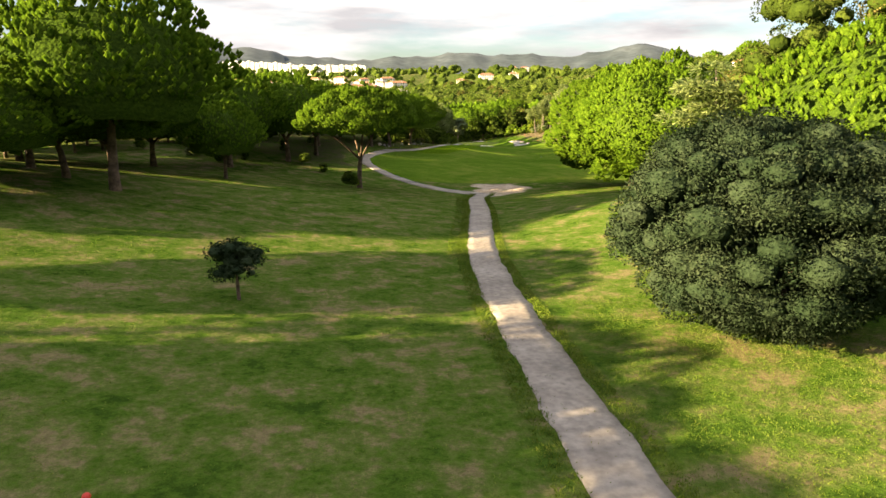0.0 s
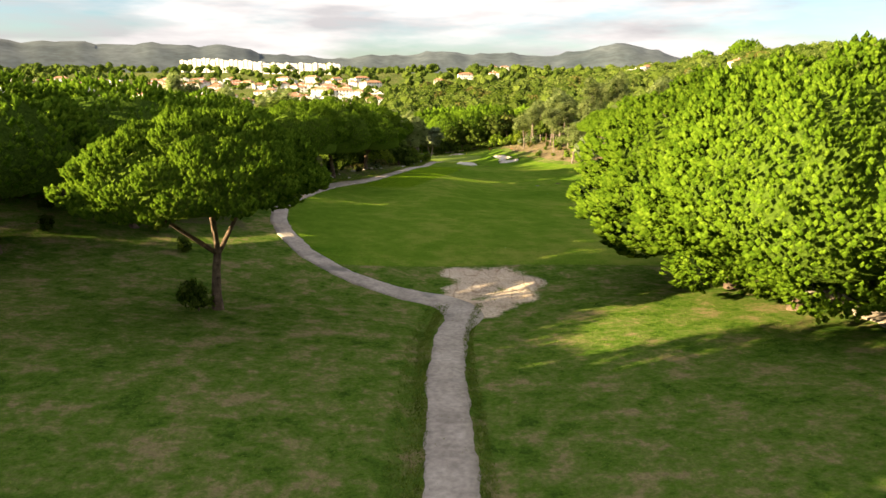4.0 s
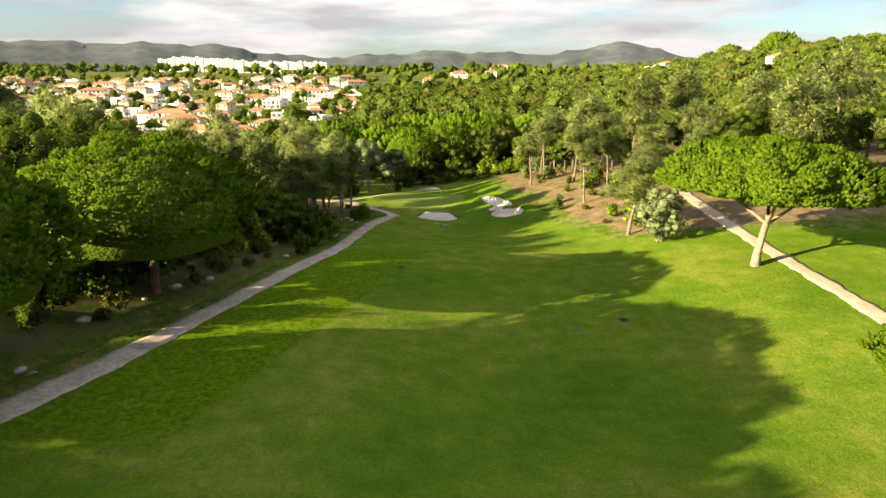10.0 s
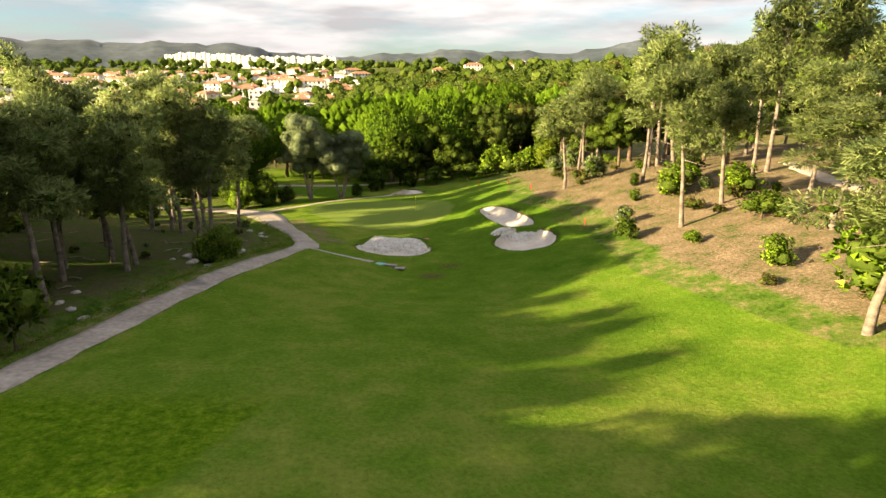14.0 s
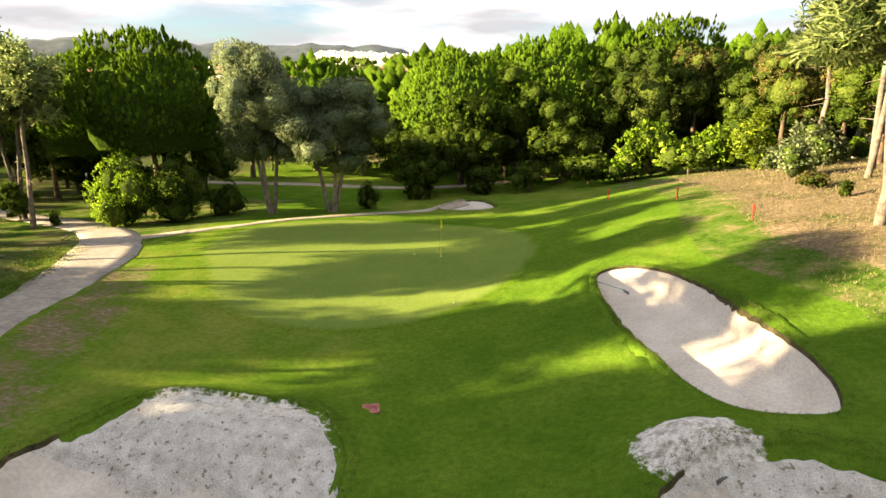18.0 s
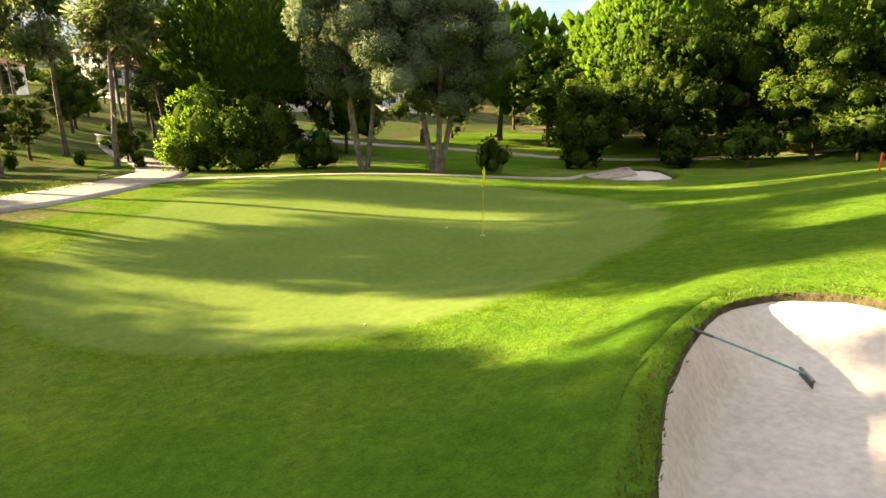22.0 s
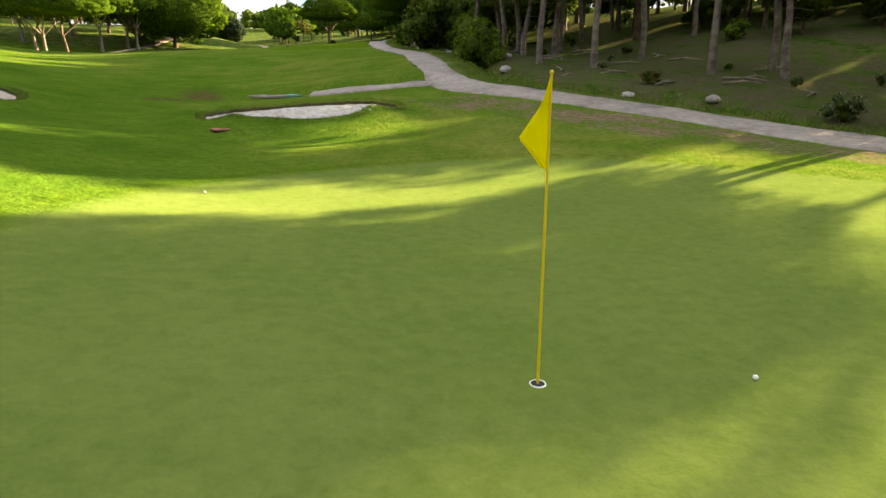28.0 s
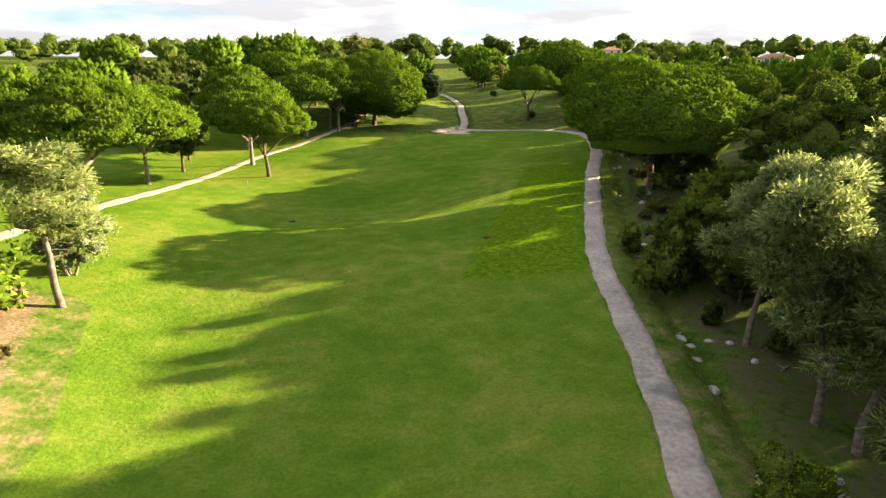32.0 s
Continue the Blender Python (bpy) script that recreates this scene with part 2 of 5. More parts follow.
ROCK = surface("pale_stone", (0.22, 0.20, 0.18), (0.48, 0.45, 0.41), 1.6, 0.9, 0.6)
WALL_WHITE = surface("white_render", (0.66, 0.64, 0.60), (0.82, 0.80, 0.76), 0.3, 0.85, 0.1)
WALL_CREAM = surface("cream_render", (0.55, 0.47, 0.36), (0.70, 0.61, 0.49), 0.3, 0.85, 0.1)
TILE = surface("terracotta_tiles", (0.27, 0.125, 0.075), (0.43, 0.22, 0.14), 0.8, 0.85, 0.5, 9.0)
GLASS_DARK = plain("window_glass", (0.03, 0.04, 0.05), 0.12)
YELLOW = foliage("flag_cloth", (0.80, 0.68, 0.01), (0.84, 0.72, 0.01), (0.87, 0.76, 0.02), 0.5, 0.0)
POLE_YELLOW = plain("stick_yellow", (0.70, 0.52, 0.02), 0.4)
WHITE = plain("white_plastic", (0.8, 0.8, 0.78), 0.4)
RED = plain("red_paint", (0.55, 0.03, 0.02), 0.5)
PINK = surface("faded_red_grating", (0.40, 0.12, 0.10), (0.55, 0.22, 0.19), 3.0, 0.8, 0.3)
BLACK = plain("hole_shade", (0.015, 0.015, 0.015), 0.9)
TEAL = plain("teal_cover", (0.10, 0.28, 0.25), 0.6)
STEEL = plain("rake_metal", (0.12, 0.12, 0.12), 0.45, 0.6)
LIP = surface("bunker_lip", (0.030, 0.030, 0.010), (0.105, 0.085, 0.042), 3.0, 0.98, 0.9, 5.0)
RUBBLE = surface("dark_ditch_soil", (0.035, 0.026, 0.018), (0.10, 0.07, 0.045), 1.4, 0.98, 0.9, 9.0)


def turf():
    """Ground cover by the masks of the sheet: mown fairway, bare soil, putting green; longer mown strip, washed sand, mud."""
    m, n, l, p = material("turf")
    at, at2, co = n.new("ShaderNodeVertexColor"), n.new("ShaderNodeVertexColor"), n.new("ShaderNodeTexCoord")
    at.layer_name, at2.layer_name = "cover", "bare"
    sep2 = n.new("ShaderNodeSeparateColor")
    l.new(at2.outputs[0], sep2.inputs[0])
    sep = n.new("ShaderNodeSeparateColor")
    l.new(at.outputs[0], sep.inputs[0])

    def noise_at(scale, detail=5.0, rough=0.6, stretch=None):
        k = node(n, "ShaderNodeTexNoise", Scale=scale, Detail=detail, Roughness=rough)
        if stretch:
            mp = n.new("ShaderNodeMapping")
            mp.inputs["Scale"].default_value = stretch
            l.new(co.outputs["Object"], mp.inputs["Vector"])
            l.new(mp.outputs[0], k.inputs["Vector"])
        else:
            l.new(co.outputs["Object"], k.inputs["Vector"])
        return k.outputs["Fac"]

    broad, patch, fine, grain = noise_at(0.06), noise_at(0.45, 6.0, 0.65), noise_at(5.0, 5.0, 0.7), noise_at(28.0, 3.0, 0.7)
    clumps = noise_at(1.6, 6.0, 0.75)
    r = ramp(n, (0.38, (0.030, 0.064, 0.010)), (0.46, (0.058, 0.108, 0.015)), (0.53, (0.098, 0.125, 0.032)), (0.60, (0.175, 0.145, 0.072)))
    l.new(mixed(n, l, 0.42, patch, clumps), r.inputs[0])
    f = ramp(n, (0.34, (0.045, 0.106, 0.009)), (0.50, (0.084, 0.146, 0.016)), (0.64, (0.150, 0.179, 0.033)))
    l.new(mixed(n, l, 0.45, broad, patch), f.inputs[0])
    g = ramp(n, (0.3, (0.104, 0.161, 0.029)), (0.7, (0.147, 0.191, 0.046)))
    l.new(mixed(n, l, 0.5, patch, fine), g.inputs[0])
    s = ramp(n, (0.30, (0.045, 0.036, 0.022)), (0.5, (0.14, 0.105, 0.066)), (0.70, (0.25, 0.195, 0.125)))
    l.new(mixed(n, l, 0.5, patch, fine), s.inputs[0])

    def ragged(channel, soft):
        a = n.new("ShaderNodeMath")
        a.operation = "MULTIPLY_ADD"
        l.new(mixed(n, l, 0.5, patch, fine), a.inputs[0])
        a.inputs[1].default_value = soft
        l.new(channel, a.inputs[2])
        rr = ramp(n, (0.5 + soft * 0.5 - 0.06, (0, 0, 0)), (0.5 + soft * 0.5 + 0.06, (1, 1, 1)))
        l.new(a.outputs[0], rr.inputs[0])
        return rr.outputs[0]

    col = mixed(n, l, ragged(sep.outputs[0], 0.25), r.outputs[0], f.outputs[0])
    col = mixed(n, l, sep.outputs[2], col, g.outputs[0])
    leaf = ramp(n, (0.32, (0.022, 0.020, 0.012)), (0.5, (0.066, 0.056, 0.034)), (0.62, (0.085, 0.092, 0.038)), (0.74, (0.16, 0.13, 0.085)))
    l.new(mixed(n, l, 0.55, patch, fine), leaf.inputs[0])
    col = mixed(n, l, ragged(sep.outputs[1], 0.9), col, mixed(n, l, at.outputs["Alpha"], s.outputs[0], leaf.outputs[0]))
    # longer grass beside the fairway: greener and tufted
    tuft = noise_at(2.2, 6.0, 0.75)
    k = ramp(n, (0.36, (0.034, 0.083, 0.005)), (0.52, (0.076, 0.140, 0.008)), (0.66, (0.127, 0.175, 0.017)))
    l.new(tuft, k.inputs[0])
    col = mixed(n, l, sep2.outputs[0], col, k.outputs[0])
    # washed sand with small gullies, and mud
    gully = noise_at(1.0, 1.0, 0.4, (0.55, 0.16, 0.5))
    gl = ramp(n, (0.46, (1, 1, 1)), (0.48, (0.72, 0.66, 0.60)), (0.50, (1, 1, 1)))
    l.new(gully, gl.inputs[0])
    sd = ramp(n, (0.34, (0.26, 0.19, 0.13)), (0.5, (0.42, 0.34, 0.26)), (0.66, (0.54, 0.46, 0.37)))
    l.new(mixed(n, l, 0.45, patch, fine), sd.inputs[0])
    sand = mixed(n, l, 1.0, sd.outputs[0], gl.outputs[0], "MULTIPLY")
    col = mixed(n, l, ragged(sep2.outputs[1], 0.8), col, sand)
    mud = ramp(n, (0.35, (0.035, 0.032, 0.010)), (0.65, (0.13, 0.098, 0.04)))
    l.new(fine, mud.inputs[0])
    col = mixed(n, l, ragged(sep2.outputs[2], 0.8), col, mud.outputs[0])
    # sand splashed over the mounds
    sp = n.new("ShaderNodeMath")
    sp.operation = "MULTIPLY_ADD"
    l.new(mixed(n, l, 0.5, fine, tuft), sp.inputs[0])
    sp.inputs[1].default_value = 0.8
    l.new(at2.outputs["Alpha"], sp.inputs[2])
    spr = ramp(n, (0.86, (0, 0, 0)), (0.93, (1, 1, 1)))
    l.new(sp.outputs[0], spr.inputs[0])
    pale = ramp(n, (0.35, (0.30, 0.27, 0.22)), (0.55, (0.58, 0.55, 0.50)))
    l.new(fine, pale.inputs[0])
    col = mixed(n, l, spr.outputs[0], col, pale.outputs[0])
    v = ramp(n, (0.28, (0.42, 0.42, 0.42)), (0.72, (1.35, 1.35, 1.35)))
    l.new(mixed(n, l, 0.5, fine, grain), v.inputs[0])
    even = mixed(n, l, 0.7, v.outputs[0], (0.9, 0.9, 0.9))
    grainy = mixed(n, l, sep.outputs[2], v.outputs[0], even)
    l.new(mixed(n, l, 1.0, col, grainy, "MULTIPLY"), p.inputs["Base Color"])
    p.inputs["Roughness"].default_value = 0.75
    p.inputs["Specular IOR Level"].default_value = 0.0
    b0 = node(n, "ShaderNodeBump", Strength=0.45, Distance=0.25)
    smooth = n.new("ShaderNodeMath")
    smooth.operation, smooth.inputs[1].default_value, smooth.inputs[2].default_value = "MULTIPLY_ADD", -0.40, 0.5
    l.new(sep.outputs[2], smooth.inputs[0])
    l.new(smooth.outputs[0], b0.inputs["Strength"])
    l.new(clumps, b0.inputs["Height"])
    b1 = node(n, "ShaderNodeBump", Strength=0.5, Distance=0.05)
    l.new(smooth.outputs[0], b1.inputs["Strength"])
    l.new(b0.outputs[0], b1.inputs["Normal"])
    l.new(mixed(n, l, 0.5, fine, grain), b1.inputs["Height"])
    l.new(b1.outputs[0], p.inputs["Normal"])
    return m


TURF = turf()


# ---- lie of the land ----
X_LINES = np.array([-80, -40, -20, -8, 5, 20, 35, 50, 90], float)
SECTIONS = {}
SECTIONS[-20] = (-4, -5, -7, -9, -9.2, -8.2, -6, -4, -2)
SECTIONS[13] = (-4, -5.5, -7.5, -9.4, -9.9, -9.2, -7.5, -5.5, -3)
SECTIONS[35] = (-4, -6, -9.5, -10.8, -11.3, -9.6, -8, -6.5, -5)
SECTIONS[50] = (-4, -6.5, -10, -11.6, -12.2, -9.4, -8, -7, -5)
SECTIONS[75] = (-7, -10, -12, -13.4, -14.3, -13.2, -11.8, -10.5, -8)
SECTIONS[92] = (-9, -11.5, -14, -15.3, -16.2, -15.4, -14.8, -14, -12)
SECTIONS[110] = (-9, -11, -14, -15.3, -16.2, -16.5, -17, -18, -16)
SECTIONS[130] = (-9, -11, -14, -15.8, -16.6, -17.6, -18.5, -19, -17)
SECTIONS[150] = (-9, -11, -13.5, -16.4, -17.2, -19, -19.6, -19.4, -17)
SECTIONS[175] = (-11, -12.5, -14.5, -17.1, -18, -20.3, -20.3, -18.8, -16)
SECTIONS[190] = (-12, -13, -15.5, -17.7, -18.6, -19.6, -20, -18.2, -15)
SECTIONS[207] = (-12, -14, -17, -19.4, -20.1, -20.7, -20.9, -18.3, -14)
SECTIONS[225] = (-12, -15.5, -18.5, -20.9, -21.3, -23.2, -21.4, -17.8, -13)
SECTIONS[240] = (-11, -16, -20.5, -22.3, -23.1, -24.4, -22.3, -18.6, -13)
SECTIONS[255] = (-12, -21, -25, -24.9, -24.9, -24.95, -21.7, -18.4, -14)
SECTIONS[270] = (-17, -25, -26.4, -26.1, -25.3, -25.0, -22.0, -19.4, -15)
SECTIONS[285] = (-23, -27.3, -27.3, -26.8, -26.6, -25.9, -23.2, -21, -17)
SECTIONS[310] = (-24, -27, -28, -28, -28, -26.8, -25.2, -24, -21)
SECTIONS[360] = (-24, -26, -28, -28, -28, -28, -28, -27, -22)
Y_LINES = np.array(sorted(SECTIONS), float)
Z_LINES = np.array([SECTIONS[int(y)] for y in Y_LINES], float)


def eased(xs, values, x):
    m = np.gradient(values, xs, axis=0)
    x = np.clip(x, xs[0], xs[-1])
    i = np.clip(np.searchsorted(xs, x, side="right") - 1, 0, len(xs) - 2)
    h = xs[i + 1] - xs[i]
    t = (x - xs[i]) / h
    if values.ndim > 1:
        t, h = t[:, None], h[:, None]
    return (2*t**3 - 3*t**2 + 1) * values[i] + (t**3 - 2*t**2 + t) * h * m[i] + (3*t**2 - 2*t**3) * values[i + 1] + (t**3 - t**2) * h * m[i + 1]


GX, GY = np.arange(-80, 91.0), np.arange(-20, 361.0)
RAISED = eased(X_LINES, eased(Y_LINES, Z_LINES, GY).T, GX).T


def step(a, b, x):
    t = np.clip((x - a) / (b - a), 0, 1)
    return t * t * (3 - 2 * t)


def far_land(x, y):
    z = np.interp(y, (-3000, -600, -200, -60, -20, 120, 300, 420, 1400, 2500, 4500), (60, 25, 12, 1, -4, -14, -26, -28, 20, 25, 60))
    z = z + 44 * np.exp(-((x - 400) / 215) ** 2 - ((y - 560) / 340) ** 2) + 14 * np.exp(-((x + 260) / 150) ** 2 - ((y - 120) / 220) ** 2)
    return z + 14 * np.exp(-((x - 120) / 90) ** 2 - ((y - 330) / 110) ** 2)


# bunkers: centre, depth, half sizes, turn, squareness of the outline
BUNKERS = {"west": (16.9, 240.9, 0.75, 3.95, 4.0, 0.0, 2.2), "middle": (30.3, 239.2, 0.8, 2.95, 4.25, -0.13, 2.3), "east": (29.4, 251.1, 0.75, 1.85, 6.8, -0.275, 2.7), "back": (16.6, 282.2, 0.12, 2.4, 1.9, 0.0, 2.0)}


def rim_at(name, th):
    """How far a bunker's rim lies from its centre in the direction th."""
    cx, cy, depth, a, b, turn, p = BUNKERS[name]
    q = th + turn
    r = (np.abs(np.cos(q) / a) ** p + np.abs(np.sin(q) / b) ** p) ** (-1 / p)
    return r * (1 + 0.02 * np.sin(3 * th + cx) + 0.012 * np.sin(9 * th + cx) + 0.010 * np.sin(14 * th))


def bunker_r(name, x, y):
    cx, cy = BUNKERS[name][:2]
    return np.hypot(x - cx, y - cy) / rim_at(name, np.arctan2(y - cy, x - cx))


# path lines
MAIN = [(6.5, -25), (6, -8), (4.6, 13), (3.5, 26), (2.8, 39.5), (3.1, 50), (3.9, 65), (4.1, 75), (4.6, 83), (6.2, 91.5)]
LOOP = [(6.2, 91.5), (1.1, 93.2), (-3.2, 96.7), (-8.5, 102.9), (-12.3, 110), (-14.9, 117.5), (-16.0, 127), (-13.6, 141), (-11.2, 150), (-7.8, 160), (-4.0, 173), (0.7, 190),
        (2.8, 199), (4.1, 210), (5.7, 221), (7.4, 230), (8.6, 236.5), (7.2, 241.5), (5, 246.5), (1, 255), (-2.8, 262), (-8.5, 268), (-17, 272), (-30, 276), (-46, 283)]
EAST = [(62, 250), (57.5, 225), (55.9, 207), (54.3, 190), (54, 175), (53, 163), (52.2, 153.5), (48.5, 124), (43, 111), (36, 96), (32, 81), (28, 62)]
BRANCH = [(9.4, 235.9), (12.5, 234.3), (15.4, 233.3)]
REAR = [(-3.5, 265), (0.5, 268.5), (4, 272), (9, 277.2), (16, 284)]
FAR_TRACK = [(-40, 300), (-14, 301), (4, 301), (16, 303), (30, 312)]


def spline(line, gap=0.5):
    pts = [Vector((*p, 0)) for p in line]
    pts = [pts[0] * 2 - pts[1]] + pts + [pts[-1] * 2 - pts[-2]]
    out = []
    for a, b, c, d in zip(pts, pts[1:], pts[2:], pts[3:]):
        n = max(2, int((c - b).length / gap))
        for k in range(n):
            t = k / n
            q = 0.5 * ((2 * b) + (c - a) * t + (2 * a - 5 * b + 4 * c - d) * t * t + (3 * b - a - 3 * c + d) * t ** 3)
            out.append((q.x, q.y))
    out.append((pts[-2].x, pts[-2].y))
    return np.array(out)


LOOP_PTS, MAIN_PTS = spline(LOOP), spline(MAIN)


def loop_x(y):
    """Where the looping path runs, for the stretch along the fairway."""
    k = (LOOP_PTS[:, 1] > 100) & (LOOP_PTS[:, 1] < 262)
    order = np.argsort(LOOP_PTS[k, 1])
    return np.interp(y, LOOP_PTS[k, 1][order], LOOP_PTS[k, 0][order])


def height(x, y):
    x, y = np.asarray(x, float), np.asarray(y, float)
    cx, cy = np.clip(x, -80, 89.999), np.clip(y, -20, 359.999)
    i, j = np.floor(cx + 80).astype(int), np.floor(cy + 20).astype(int)
    u, v = cx + 80 - i, cy + 20 - j
    z = (RAISED[j, i] * (1 - u) + RAISED[j, i + 1] * u) * (1 - v) + (RAISED[j + 1, i] * (1 - u) + RAISED[j + 1, i + 1] * u) * v
    away = np.hypot(x - cx, y - cy)
    w = step(0, 130, away)
    z = z * (1 - w) + far_land(x, y) * w
    # ditch beside the path on the wooded side
    side = loop_x(y) - x
    z = z - 0.75 * np.exp(-((side - 3.6) / 0.8) ** 2) * step(140, 165, y) * (1 - step(252, 262, y))
    z = z - 0.35 * np.exp(-((x - np.interp(y, MAIN_PTS[:, 1], MAIN_PTS[:, 0]) + 1.9) / 0.5) ** 2) * step(40, 60, y) * (1 - step(84, 90, y))
    # raised rim of the green, banks and hollows round it
    g = green_r(x, y)
    z = z + 0.02 * step(1.3, 1.0, g)
    for name, shape in BUNKERS.items():
        r, depth = bunker_r(name, x, y), shape[2]
        z = z - depth * (1 - step(0.76, 1.02, r)) + 0.18 * np.exp(-((r - 1.2) / 0.16) ** 2)
    # sand-covered mound in the west bunker, pebbly corner of the middle one, ridge between the green and the east one
    z = z + 1.15 * np.exp(-((x - 16.9) / 3.0) ** 4 - ((y - 243.3) / 1.55) ** 2) + 0.65 * np.exp(-((x - 28.3) / 1.4) ** 2 - ((y - 243.4) / 1.1) ** 2)
    z = z + 0.30 * np.exp(-((x - 26.4) / 1.9) ** 2 - ((y - 254.6) / 3.4) ** 2)
    z = z + 0.55 * np.exp(-((x - 34.2) / 1.6) ** 2 - ((y - 239.6) / 4.0) ** 2)
    z = z + 0.55 * np.exp(-((x - 16.6) / 2.8) ** 2 - ((y - 284.4) / 1.8) ** 2)
    bank = 235.6 - (x - 9.4) * 0.42 - y
    z = z + 0.38 * step(0.3, 1.3, bank) * step(9.0, 3.0, bank) * step(7.6, 9.5, x) * step(23, 19, x)
    z = z - 0.5 * np.exp(-((x - 19) / 3.0) ** 2 - ((y - 229.5) / 2.2) ** 2)
    return z


def green_r(x, y):
    """1 on the edge of the putting green."""
    th = np.arctan2(y - 262.8, x - 13.2)
    return np.hypot(x - 13.2, y - 262.8) / (10.33 + 0.62 * np.cos(th) + 0.61 * np.sin(th) - 0.39 * np.cos(2 * th) - 0.85 * np.sin(2 * th) - 0.21 * np.cos(3 * th) + 0.58 * np.sin(3 * th))


def ground_z(x, y):
    return float(height(np.array([x]), np.array([y]))[0])


# ---- helpers for meshes ----
def mesh_of(name, verts, faces, mats=(), smooth=True, index=None):
    me = bpy.data.meshes.new(name)
    verts, faces = np.asarray(verts, np.float32), np.asarray(faces, np.int32)
    k = faces.shape[1]
    me.vertices.add(len(verts))
    me.vertices.foreach_set("co", verts.ravel())
    me.loops.add(faces.size)
    me.loops.foreach_set("vertex_index", faces.ravel())
    me.polygons.add(len(faces))
    me.polygons.foreach_set("loop_start", np.arange(0, faces.size, k, dtype=np.int32))
    me.polygons.foreach_set("loop_total", np.full(len(faces), k, np.int32))
    me.polygons.foreach_set("use_smooth", np.full(len(faces), smooth) if np.isscalar(smooth) else smooth)
    if index is not None:
        me.polygons.foreach_set("material_index", np.asarray(index, np.int32))
    me.update(calc_edges=True)
    for m in mats:
        me.materials.append(m)
    return me


def outward(me, normals):
    """Soft shading of leaves: every blade takes the way that its clump faces."""
    me.polygons.foreach_set("use_smooth", np.ones(len(me.polygons), bool))
    me.normals_split_custom_set_from_vertices(unit(np.asarray(normals, np.float32)).tolist())
    return me


def part(name, bm, mat, parent, label=""):
    """Links a bmesh or a mesh as one object under a thing or a part."""
    if isinstance(bm, bmesh.types.BMesh):
        me = bpy.data.meshes.new(name)
        bm.to_mesh(me)
        bm.free()
        me.materials.append(mat)
    else:
        me = bm
    ob = new(name, me)
    ob.parent = parent
    if label:
        ob["label"] = label
    return ob


def thing(name, m, label, category, group="", kind=""):
    e = new(name)
    e.empty_display_size = 0.3
    e.matrix_world = m
    return tagged(e, label, category, group, kind)


def box(bm, x, y, z, sx, sy, sz, turn=0.0, bevel=0.0):
    out = bmesh.ops.create_cube(bm, size=1.0)["verts"]
    bmesh.ops.transform(bm, verts=out, matrix=Matrix.Translation((x, y, z)) @ Matrix.Rotation(turn, 4, "Z") @ Matrix.Diagonal((sx, sy, sz, 1)))
    if bevel:
        es = list({e for v in out for e in v.link_edges})
        bmesh.ops.bevel(bm, geom=es, offset=bevel, segments=1, affect="EDGES")
    return out


def tube(points, radii, seg=7):
    """Rings along a line; returns vertices and quads."""
    pts, vs, fs = [Vector(p) for p in points], [], []
    for i, (p, r) in enumerate(zip(pts, radii)):
        d = (pts[min(i + 1, len(pts) - 1)] - pts[max(i - 1, 0)]).normalized()
        a = d.orthogonal().normalized() if abs(d.z) < 0.95 else Vector((1, 0, 0))
        a = (a - d * a.dot(d)).normalized()
        b = d.cross(a)
        for k in range(seg):
            t = 2 * math.pi * k / seg
            vs.append(p + (a * math.cos(t) + b * math.sin(t)) * r)
        if i:
            o = (i - 1) * seg
            fs += [(o + k, o + (k + 1) % seg, o + seg + (k + 1) % seg, o + seg + k) for k in range(seg)]
    return [tuple(v) for v in vs], fs


def tube_mesh(name, lines, mat, seg=7):
    vs, fs = [], []
    for points, radii in lines:
        a, b = tube(points, radii, seg)
        fs += [tuple(i + len(vs) for i in f) for f in b]
        vs += a
    return mesh_of(name, vs, fs, (mat,))


def ball(detail):
    bm = bmesh.new()
    bmesh.ops.create_icosphere(bm, subdivisions=detail, radius=1.0)
    v, f = np.array([tuple(q.co) for q in bm.verts]), np.array([[q.index for q in g.verts] for g in bm.faces])
    bm.free()
    return v, f


BALL0, BALL1, BALL2, BALL3 = ball(1), ball(2), ball(3), ball(4)
TUFT = (np.array([(1, 0, 0), (-1, 0, 0), (0, 1, 0), (0, -1, 0), (0, 0, 1), (0, 0, -1)], float), np.array([(0, 2, 4), (2, 1, 4), (1, 3, 4), (3, 0, 4), (2, 0, 5), (1, 2, 5), (3, 1, 5), (0, 3, 5)]))


def unit(v):
    return v / np.maximum(np.linalg.norm(v, axis=-1, keepdims=True), 1e-9)


def sprays(rng, at, out, count, length, width, spread, fan=True):
    """Small leaf blades that stand out from the points at, round the ways out."""
    n = len(at)
    d = unit(out[:, None, :] + rng.normal(0, spread, (n, count, 3)))
    s = unit(np.cross(d, rng.normal(0, 1, (n, count, 3))))
    ln = length * rng.uniform(0.65, 1.25, (n, count, 1))
    root = at[:, None, :] + rng.normal(0, length * 0.18, (n, count, 3))
    tip = root + d * ln
    half = s * width * 0.5 * rng.uniform(0.7, 1.3, (n, count, 1))
    if fan:
        tri = np.stack([root, tip - half, tip + half], 2)
    else:
        mid = root + d * ln * 0.5
        tri = np.stack([mid - half, tip, mid + half], 2)
    v = tri.reshape(-1, 3)
    return v, np.arange(len(v)).reshape(-1, 3)


